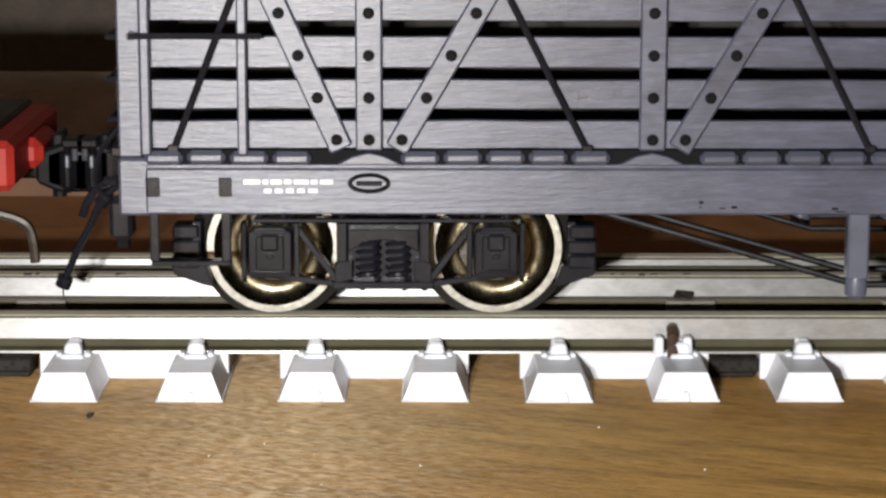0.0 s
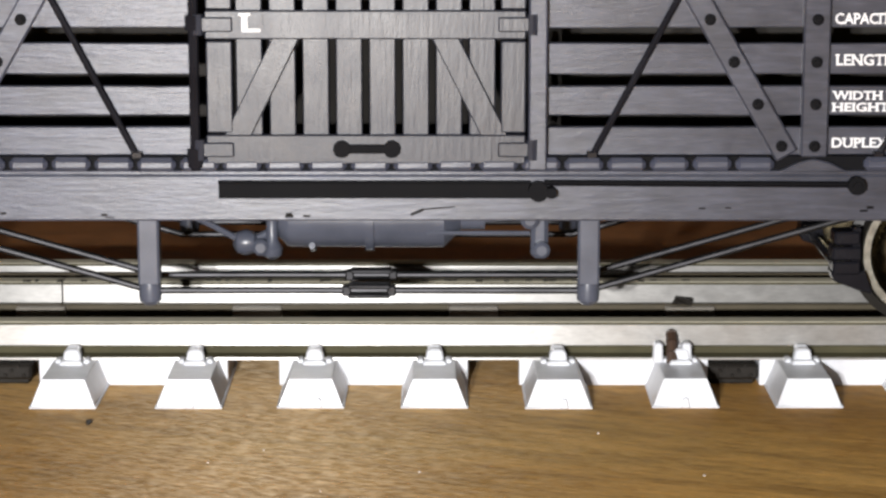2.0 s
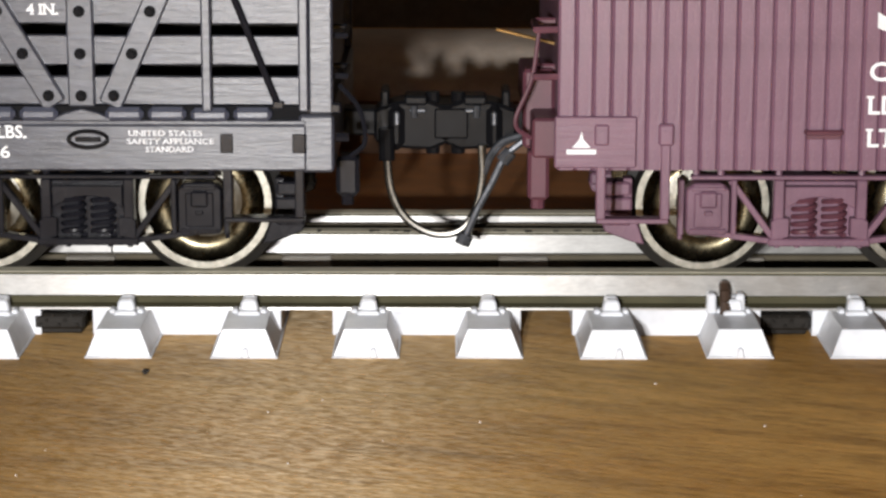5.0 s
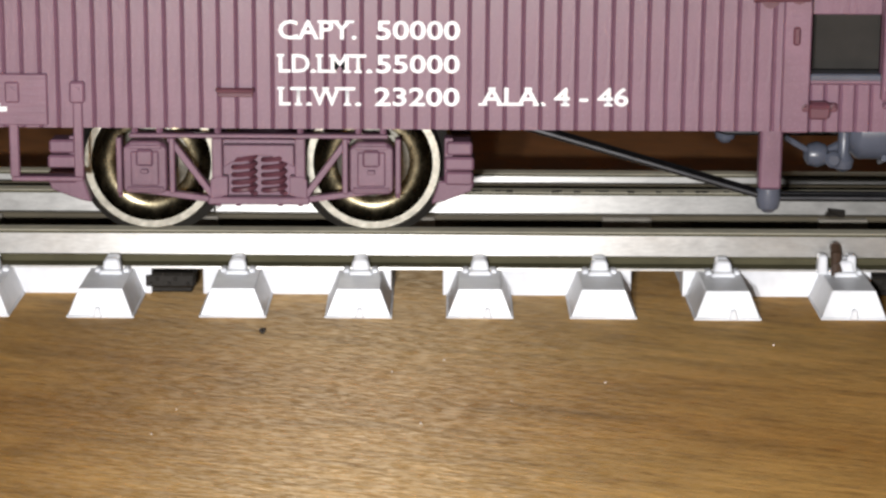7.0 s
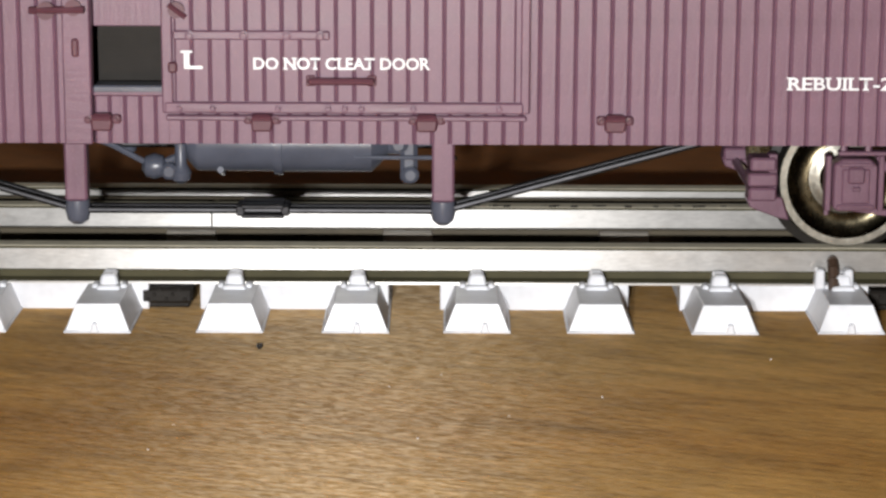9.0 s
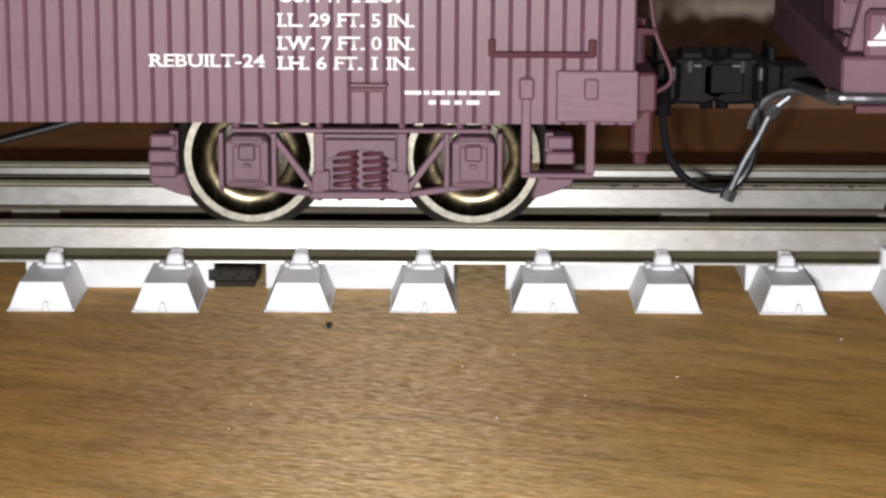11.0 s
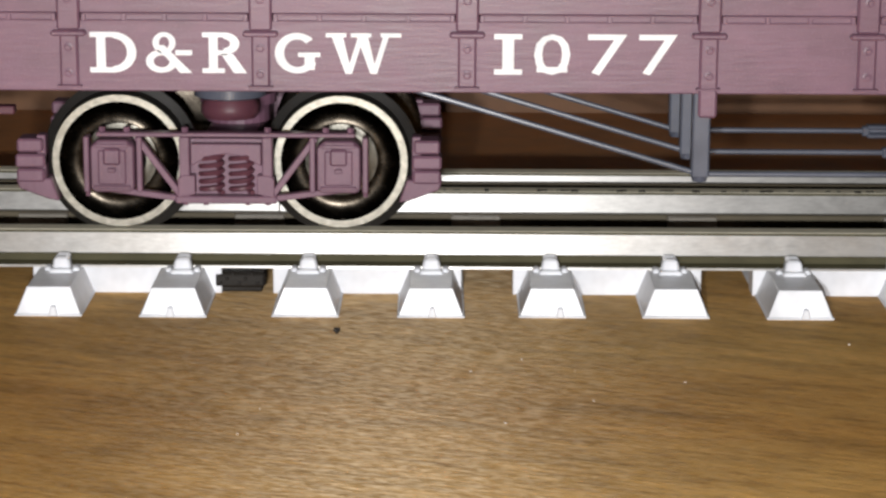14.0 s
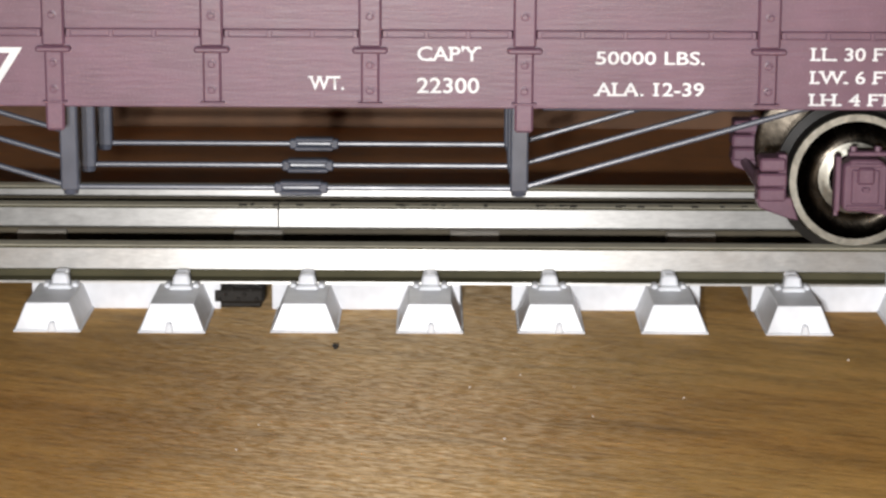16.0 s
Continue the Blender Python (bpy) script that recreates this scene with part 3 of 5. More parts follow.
def coupler(car, e, s, wire=None, hose=None):
    """A knuckle coupler at the body end e, pointing along s, with a bent trip wire or an air hose below."""
    def span(a, b):
        return (min(e + s * a, e + s * b), max(e + s * a, e + s * b))

    head = part("coupler", Geo().prism([(e + s * 1.8, 10.7), (e + s * 3.0, 10.3), (e + s * 5.2, 10.2), (e + s * 6.6, 10.8), (e + s * 6.6, 12.6), (e + s * 5.0, 13.2), (e + s * 3.2, 13.1), (e + s * 1.8, 12.6)][::s], -2.0, 0.9, 0.2), COUPLER_BLACK, car, "black knuckle coupler")
    part("shank", Geo().box(*span(-1.0, 2.2), -1.0, 1.0, 10.9, 12.5, 0.15), COUPLER_BLACK, head)
    part("knuckle", Geo().box(*span(4.4, 7.0), 0.3, 2.2, 10.5, 12.9, 0.3), COUPLER_BLACK, head)
    part("pocket", Geo().box(*span(2.6, 3.7), -2.4, -1.2, 10.2, 13.0, 0.45), COUPLER_BLACK, head)
    if s > 0:
        part("jaw", Geo().box(*span(5.2, 7.6), -2.1, 1.6, 10.7, 12.9, 0.3), COUPLER_BLACK, head)
        part("jaw", Geo().box(*span(6.8, 9.0), -1.6, 1.4, 10.3, 12.2, 0.25), COUPLER_BLACK, head)
    part("lift_pin", Geo().rod([(e + s * 5.3, -1.2, 9.9), (e + s * 5.3, -1.2, 13.6)], 0.42, 10), COUPLER_BLACK, head)
    part("cover", Geo().box(*span(3.6, 5.0), -2.3, -0.2, 12.9, 13.5, 0.15), COUPLER_BLACK, head)
    part("stop_lug", Geo().box(*span(2.2, 2.7), -1.6, 1.2, 12.4, 13.7, 0.12), COUPLER_BLACK, head)
    part("coupler_pin", Geo().box(*span(3.0, 3.35), -2.55, -2.3, 11.7, 12.6, 0.12), PIPE_GREY, head, "small grey pin head")
    part("coupler_plate", Geo().box(*span(3.9, 4.9), -2.15, -1.9, 12.45, 12.7, 0.08).rod([(e + s * 4.2, -2.2, 12.2), (e + s * 4.2, -2.2, 12.9)], 0.2, 8), PIPE_GREY, head, "small grey edge piece")
    if wire:
        pts = [(e + s * a, -2.6, z) for a, z in ((2.55, 11.0), (2.6, 9.7), (2.85, 7.8), (3.7, 6.2), (5.2, 5.3), (6.8, 5.4), (7.8, 6.6), (8.25, 8.6), (8.2, 10.6))]
        part("trip_wire", Geo().rod(smooth_path(pts), 0.25, 10), wire, car, "bent wire loop hanging below the coupler", True)
        part("wire_socket", Geo().rod([(e + s * 2.55, -2.6, 11.6), (e + s * 2.6, -2.6, 9.7)], 0.48, 10), COUPLER_BLACK, car)
    if hose:
        pts = [(e + s * a, -2.6, z) for a, z in ((-0.6, 11.3), (1.2, 11.2), (2.6, 10.8), (3.4, 9.9), (3.8, 8.9))]
        part("hose_elbow", Geo().rod(smooth_path(pts), 0.25, 8), hose, car, "short bent pipe", True)
        pts = [(e + s * a, -3.0, z) for a, z in ((1.5, 10.9), (2.5, 10.0), (3.3, 8.4), (4.1, 6.9), (4.8, 5.3))]
        g = Geo().rod(smooth_path(pts), 0.22, 8)
        g.rod([pts[-1], (e + s * 5.05, -3.0, 4.7)], 0.46, 8).rod([(e + s * 2.2, -3.0, 10.3), (e + s * 2.7, -3.0, 9.7)], 0.42, 8)
        part("air_hose", g, hose, car, "hanging air brake hose", True)


def smooth_path(pts, n=6):
    """Points on a smooth curve through pts."""
    p = [Vector(q) for q in pts]
    p = [2 * p[0] - p[1]] + p + [2 * p[-1] - p[-2]]
    out = []
    for i in range(1, len(p) - 2):
        for k in range(n):
            t = k / n
            out.append(0.5 * ((2 * p[i]) + (p[i + 1] - p[i - 1]) * t + (2 * p[i - 1] - 5 * p[i] + 4 * p[i + 1] - p[i + 2]) * t * t + (3 * p[i] - p[i - 1] - 3 * p[i + 1] + p[i + 2]) * t ** 3))
    return [tuple(q) for q in out + [p[-2]]]


def step(car, x0, x1, z_top, z_low, mat, y=SIDE + 0.1, tread=True):
    """A sill step: two strap hangers and a tread."""
    g = Geo()
    for x in (x0, x1):
        g.box(x - 0.26, x + 0.26, y - 0.35, y + 0.05, z_low, z_top, 0.07)
        g.box(x - 0.42, x + 0.42, y - 0.5, y, z_top - 1.1, z_top + 0.1, 0.12)
        g.rod([(x, y - 0.6, z_top - 0.4), (x, y, z_top - 0.4)], 0.2, 6)
    g.box(x0 - 0.22, x1 + 0.22, y - 0.25, y + 0.8, z_low - 0.25, z_low + 0.02, 0.06)
    part("sill_step", g, mat, car, "wire sill step")


def bolt_row(g, points, r=0.2, y=SIDE, mi=0):
    """Bolt heads on washers."""
    for x, z in points:
        g.turned([(r * 1.9, y - 0.02), (r * 1.9, y - 0.1), (r * 1.1, y - 0.12), (r, y - 0.3)], (x, 0, z), "y", 10, mi)

# ---- stock car: black, slatted, with a slatted door ----
STOCK_X, BOX_X, GON_X = -33.1, 86.8, 211.6


def stock_car():
    car = thing("stock_car", "black slatted wooden stock car on arch-bar trucks", "model wagon", "wagons of the train", at=(STOCK_X, CAR_Y, 0))
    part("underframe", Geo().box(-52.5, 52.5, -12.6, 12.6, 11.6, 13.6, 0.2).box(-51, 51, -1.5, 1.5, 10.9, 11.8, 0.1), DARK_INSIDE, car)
    for s in (-1, 1):
        y = SIDE * -s
        g = Geo().box(-51.6, 51.6, y - 0.35, y + 0.35, 11.2, 13.72, 0.1).box(-51.6, 51.6, y - 0.3, y + 0.3, 13.72, 13.95, 0.05)
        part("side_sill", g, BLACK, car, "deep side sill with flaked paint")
    # dull black here stands in for shade between the floor board ends
    g = Geo().box(-51.8, 51.8, SIDE + 0.1, SIDE + 0.5, 13.9, 14.72, 0.04)
    part("nailing_strip", g, BOLT_BLACK, car)
    blocked = [-39.5, -24.2, 24.2, 39.5]
    x = -50.6
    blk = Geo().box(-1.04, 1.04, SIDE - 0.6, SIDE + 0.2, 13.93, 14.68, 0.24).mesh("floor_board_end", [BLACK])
    while x < 51:
        if all(abs(x - b) > 1.9 for b in blocked):
            o = new("floor_board_end", blk)
            o.parent, o.location = car, (x * MM, 0, rng.uniform(-0.03, 0.03) * MM)
        x += 2.31
    for b in blocked:
        part("post_casting", Geo().prism([(b - 1.9, 13.9), (b + 1.9, 13.9), (b + 0.9, 14.4), (b, 14.62), (b - 0.9, 14.4)], SIDE - 0.42, SIDE + 0.1, 0.08), BLACK, car)
    # slats, near and far side
    levels = [(14.75, 16.28), (16.92, 18.5), (19.15, 20.82), (21.66, 23.3), (24.1, 25.7), (26.5, 28.1), (28.9, 30.5), (31.3, 33.6)]
    for i, (a, b) in enumerate(levels):
        for s in (1, -1):
            y = s * (SIDE + 0.45)
            for x0, x1 in ((-51.9, -9.4), (9.5, 51.9)):
                g = Geo()
                n = 24
                bm = bmesh.new()
                rings = []
                for k in range(n + 1):
                    xx = x0 + (x1 - x0) * k / n
                    w = 0.05 * noise.noise((xx * 0.21, i * 7.1, s)), 0.05 * noise.noise((xx * 0.25, i * 3.3 + 40, s))
                    rings.append([bm.verts.new((xx, y + dy, z)) for dy, z in ((-0.28, a + w[0] + 0.05), (-0.22, a + w[0]), (0.25, a + w[0]), (0.25, b + w[1]), (-0.22, b + w[1]), (-0.28, b + w[1] - 0.05))])
                for p, q in zip(rings, rings[1:]):
                    for k in range(6):
                        bm.faces.new((p[k], p[(k + 1) % 6], q[(k + 1) % 6], q[k]))
                bm.faces.new(rings[0]), bm.faces.new(list(reversed(rings[-1])))
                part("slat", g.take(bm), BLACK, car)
    # added panel, coloured dark so the slat gaps read as shaded
    part("shade_panel", Geo().box(-51, 51, SIDE + 12, SIDE + 12.4, 14, 33, 0), DARK_INSIDE, car, "added dark panel standing in for the shade behind the slats")
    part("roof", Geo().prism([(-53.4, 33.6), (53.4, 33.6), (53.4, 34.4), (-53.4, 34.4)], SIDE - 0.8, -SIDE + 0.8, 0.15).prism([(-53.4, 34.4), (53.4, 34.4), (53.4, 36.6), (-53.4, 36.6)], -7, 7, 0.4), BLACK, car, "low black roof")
    for s in (-1, 1):
        part("end_wall", Geo().box(min(s * 51.9, s * 52.6), max(s * 51.9, s * 52.6), SIDE + 0.3, -SIDE - 0.3, 13.6, 33.6, 0.1), BLACK, car)
        for yy in (SIDE + 0.35, -SIDE - 0.35):
            part("corner_post", Geo().box(min(s * 51.75, s * 53.05), max(s * 51.75, s * 53.05), yy - 0.6, yy + 0.6, 14.3, 33.6, 0.12), BLACK, car)
        part("end_sill", Geo().box(min(s * 51.2, s * 53.1), max(s * 51.2, s * 53.1), SIDE - 0.25, -SIDE + 0.25, 11.1, 14.25, 0.15), BLACK, car, "heavy end sill")
        part("end_bracket", Geo().box(min(s * 51.5, s * 53.5), max(s * 51.5, s * 53.5), SIDE - 0.2, SIDE + 0.5, 14.3, 14.9, 0.12).rod([(s * 53.2, SIDE, 13), (s * 53.9, SIDE, 13)], 0.25, 6), BLACK_IRON, car)
        gi = Geo()
        for z in (16.2, 18.4, 20.7, 22.9):
            gi.rod([(s * 52.5, SIDE + 1.2, z), (s * 53.7, SIDE + 1.2, z), (s * 53.7, SIDE + 5.2, z), (s * 52.5, SIDE + 5.2, z)], 0.17, 6)
        gi.box(min(s * 53.0, s * 54.3), max(s * 53.0, s * 54.3), -10, -8, 8.9, 11.2, 0.25).rod([(s * 53.6, -9, 8.9), (s * 53.6, -9, 8.3)], 0.35, 8)
        gi.rod(smooth_path([(s * 53.3, SIDE + 2, 15.6), (s * 54.4, SIDE + 2.2, 14.2), (s * 54.7, SIDE + 2.2, 12.4), (s * 53.9, SIDE + 2, 11.6)]), 0.15, 6)
        part("end_ironwork", gi, BLACK_IRON, car, "black end ladder and pipe", True)
    # posts and braces with bolts
    top = 33.4
    slope_o, slope_i = 3.6 / 8.0, 4.7 / 8.05
    yb = SIDE - 0.02
    for b in blocked:
        g = Geo().box(b - 0.72, b + 0.72, yb - 0.3, yb + 0.3, 14.7, top, 0.1)
        bolt_row(g, [(b, 15.3 + 2.28 * k) for k in range(8)], 0.17, yb - 0.3, 1)
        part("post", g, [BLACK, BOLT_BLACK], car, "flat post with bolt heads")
        s = 1 if b > 0 else -1
        arms = [(b - s * 1.45, -s * slope_i)] + ([(b + s * 1.5, s * slope_o)] if abs(b) > 30 else [])
        for x0, k in arms:
            g = Geo().bar((x0, yb + 0.02, 14.75), (x0 + k * (top - 14.75), yb + 0.02, top), 1.3, 0.56, 0.1)
            bolt_row(g, [(x0 + k * (z - 14.75), z) for z in [15.3 + 2.28 * q for q in range(8)]], 0.17, yb - 0.26, 1)
            part("brace", g, [BLACK, BOLT_BLACK], car, "flat diagonal brace with bolt heads")
    for x0, x1 in ((-50.1, -46.9), (-27.7, -31.9), (-12.4, -16.6), (12.2, 16.5), (27.7, 31.9), (50.1, 46.9)):
        k = (x1 - x0) / 8.1
        g = Geo().rod([(x0, SIDE - 0.12, 14.7), (x0 + k * 19, SIDE - 0.12, 33.7)], 0.19, 8)
        g.box(x0 - 0.3, x0 + 0.3, SIDE - 0.35, SIDE + 0.1, 14.6, 15.0, 0.06)
        part("tie_rod", g, BLACK_IRON, car, "thin diagonal tie rod", True)
    # ladders and grab irons at the ends
    for s in (-1, 1):
        for x in (51.5, 46.3):
            part("ladder_rail", Geo().box(s * x - 0.27, s * x + 0.27, SIDE - 0.75, SIDE - 0.35, 14.5, 33, 0.1), BLACK, car)
        for z in (20.95, 25.4, 29.8):
            part("rung", Geo().rod([(s * 52.3, SIDE - 0.9, z), (s * 45.2, SIDE - 0.9, z)], 0.17, 8).rod([(s * 52.2, SIDE - 0.9, z), (s * 52.2, SIDE, z)], 0.26, 6), BLACK_IRON, car, "ladder rung", True)
        step(car, min(s * 51.2, s * 47.3), max(s * 51.2, s * 47.3), 13.2, 8.55, BLACK_IRON)
    # door
    d = part("door", Geo().box(-8.6, 8.6, SIDE - 0.55, SIDE - 0.1, 14.35, 15.95, 0.08), DOOR_BLACK, car, "slatted sliding door with diagonal braces")
    for z0, z1 in ((21.1, 22.65), (31.5, 33.0)):
        part("door_rail", Geo().box(-8.6, 8.6, SIDE - 0.55, SIDE - 0.1, z0, z1, 0.08), DOOR_BLACK, d)
    for x0, x1 in ((-8.55, -7.15), (7.25, 8.6)):
        part("stile", Geo().box(x0, x1, SIDE - 0.5, SIDE - 0.1, 16.05, 21.0, 0.08).box(x0, x1, SIDE - 0.5, SIDE - 0.1, 22.7, 31.4, 0.08), DOOR_BLACK, d)
    for k in range(8):
        x = -6.27 + 1.79 * k
        part("door_slat", Geo().box(x - 0.7, x + 0.7, SIDE - 0.18, SIDE + 0.2, 15.8, 21.2, 0.06).box(x - 0.7, x + 0.7, SIDE - 0.18, SIDE + 0.2, 22.5, 31.6, 0.06), DOOR_BLACK, d)
    for s in (-1, 1):
        part("door_brace", Geo().bar((s * 7.1, SIDE - 0.3, 15.5), (s * 4.0, SIDE - 0.3, 21.7), 1.3, 0.3, 0.06), DOOR_BLACK, d)
        for z in (15.15, 21.9):
            g = Geo().box(min(s * 7.1, s * 8.9), max(s * 7.1, s * 8.9), SIDE - 0.72, SIDE - 0.5, z - 0.4, z + 0.4, 0.08).rod([(s * 8.95, SIDE - 0.6, z - 0.55), (s * 8.95, SIDE - 0.6, z + 0.55)], 0.3, 8)
            part("hinge_strap", g, DOOR_BLACK, d)
    g = Geo().box(-1.2, 1.3, SIDE - 0.75, SIDE - 0.6, 14.95, 15.45, 0.08).rod([(-1.3, SIDE - 0.5, 15.2), (-1.3, SIDE - 0.85, 15.2)], 0.48, 10).rod([(1.4, SIDE - 0.5, 15.2), (1.4, SIDE - 0.85, 15.2)], 0.48, 10)
    part("handle", g, BOLT_BLACK, d, "bolted iron door handle")
    part("door_post", Geo().box(8.75, 9.75, SIDE - 0.7, SIDE, 14.0, 33.4, 0.1), BLACK, car)
    part("door_rod", Geo().rod([(-9.2, SIDE - 0.5, 14.0), (-9.2, SIDE - 0.5, 33.4)], 0.28, 8).rod([(-9.2, SIDE - 0.5, 14.2), (-9.2, SIDE - 0.5, 15.2)], 0.45, 8).rod([(-9.2, SIDE - 0.5, 21.6), (-9.2, SIDE - 0.5, 22.4)], 0.45, 8), BLACK_IRON, car, "", True)
    # the lower black strip paints the shadow under the track's ledge
    part("door_track", Geo().box(-8.0, 8.9, SIDE - 0.75, SIDE - 0.3, 13.3, 13.45, 0.04).box(-8.0, 8.9, SIDE - 0.4, SIDE - 0.3, 12.45, 13.35, 0.02), BOLT_BLACK, car, "door track with a black strip for the shadow below it")
    part("roller", Geo().turned([(0.55, SIDE - 1.0), (0.55, SIDE - 0.4)], (9.3, 0, 12.9), "y", 16).turned([(0.3, SIDE - 1.2), (0.3, SIDE - 0.4)], (10.0, 0, 12.85), "y", 12), BOLT_BLACK, car)
    part("operating_rod", Geo().rod([(9.6, SIDE - 0.65, 13.35), (26.2, SIDE - 0.65, 13.25)], 0.17, 8).turned([(0.5, SIDE - 0.95), (0.5, SIDE - 0.35)], (26.5, 0, 13.2), "y", 14).turned([(0.26, SIDE - 1.1), (0.26, SIDE - 0.95)], (26.5, 0, 13.2), "y", 10), BOLT_BLACK, car, "", True)
    for x in (-39.5, 39.8):
        g = Geo()
        ring = [(x + 1.05 * math.cos(t), SIDE - 0.4, 12.93 + 0.45 * math.sin(t)) for t in np.linspace(0, 2 * math.pi, 25)]
        g.rod(ring, 0.12, 6).box(x - 0.7, x + 0.7, SIDE - 0.42, SIDE - 0.3, 12.78, 13.05, 0.06)
        part("oval_plate", g, COUPLER_BLACK, car, "small raised oval plate", True)
    part("paint_scar", Geo().bar((2.4, SIDE - 0.36, 11.55), (3.1, SIDE - 0.36, 11.85), 0.16, 0.02, 0).bar((3.1, SIDE - 0.36, 11.85), (4.8, SIDE - 0.36, 12.0), 0.07, 0.02, 0), COUPLER_BLACK, car, "scratch in the sill's paint")
    g = Geo()
    for k in range(13):
        x = rng.choice((rng.uniform(-24, -12), rng.uniform(-8, -2), rng.uniform(18, 30)))
        w = rng.uniform(0.1, 0.5)
        z = rng.uniform(11.35, 11.9)
        g.box(x, x + w, SIDE - 0.37, SIDE - 0.345, z, z + rng.uniform(0.06, 0.16), 0)
    tagged(part("paint_chips", g, COUPLER_BLACK, car, "small dark chips in the sill's paint"), kind="stuff")
    sill_y = SIDE - 0.35
    lettering(car, "WT.21900 LBS.", 30.45, 12.98, 0.72, 6.0, sill_y)
    lettering(car, "ALA. 5-26", 30.7, 11.9, 0.68, 4.85, sill_y)
    lettering(car, "UNITED STATES", 42.0, 13.12, 0.3, 4.0, sill_y, bold=0.01)
    lettering(car, "SAFETY APPLIANCE", 41.9, 12.68, 0.3, 4.7, sill_y, bold=0.01)
    lettering(car, "STANDARD", 42.9, 12.24, 0.3, 2.6, sill_y, bold=0.01)
    bars(car, -46.3, 12.88, 0.24, (0.9, 0.3, 0.6, 0.4, 0.8, 0.35, 0.7), sill_y, 0.13)
    bars(car, -45.2, 12.4, 0.23, (0.4, 0.4, 0.4, 0.4, 0.5), sill_y, 0.2)
    sy = SIDE + 0.17
    lettering(car, "CAPACITY", 25.2, 21.85, 0.6, 3.4, sy, bold=0.03)
    bars(car, 29.4, 22.3, 0.34, (0.7, 0.8), sy, 0.2)
    bars(car, 29.4, 21.8, 0.34, (0.9, 0.9), sy, 0.2)
    lettering(car, "CU.FT.", 35.9, 22.3, 0.38, 2.2, sy, bold=0.02)
    lettering(car, "LBS.", 36.7, 21.75, 0.38, 1.4, sy, bold=0.02)
    lettering(car, "LENGTH INSIDE 28 FT.", 25.32, 19.62, 0.62, 8.3, sy, bold=0.035)
    lettering(car, "4 IN.", 36.6, 19.62, 0.6, 1.7, sy, bold=0.03)
    lettering(car, "WIDTH INSIDE 7 FT. 3 IN.", 25.2, 17.75, 0.5, 8.9, sy, bold=0.035)
    lettering(car, "HEIGHT INSIDE 6 FT. 7 IN.", 25.2, 17.12, 0.5, 9.9, sy, bold=0.035)
    lettering(car, "DUPLEX. 10-20 RETAINER", 25.2, 15.15, 0.56, 9.4, sy, bold=0.035)
    lettering(car, "L", -6.6, 21.5, 1.0, 1.0, SIDE - 0.55, bold=0.03)
    # underneath
    for y in (-10.75, 10.75):
        for x in (-12.3, 12.3):
            part("queen_post", Geo().box(x - 0.6, x + 0.6, y - 0.6, y + 0.6, 6.9, 11.6, 0.12).turned([(0.35, 5.75), (0.62, 6.0), (0.66, 6.6), (0.6, 7.1)], (x, y, 0), "z", 14), UNDER_GREY, car, "grey queen post with a rounded foot", True)
    truss(car, (-12.3, 12.3), 6.55, 27.5, 10.9, ROD_METAL, UNDER_GREY, rods=(-10.75, -6.4, 6.4, 10.75))
    air_gear(car, -5.0, 4.2, 9.8)
    truck(car, -38.9, BLACK_IRON, BLACK_IRON)
    truck(car, 38.8, BLACK_IRON, BLACK_IRON)
    coupler(car, 53.1, 1, wire=STEEL_WIRE)
    coupler(car, -53.1, -1, hose=BLACK_IRON)
    return car


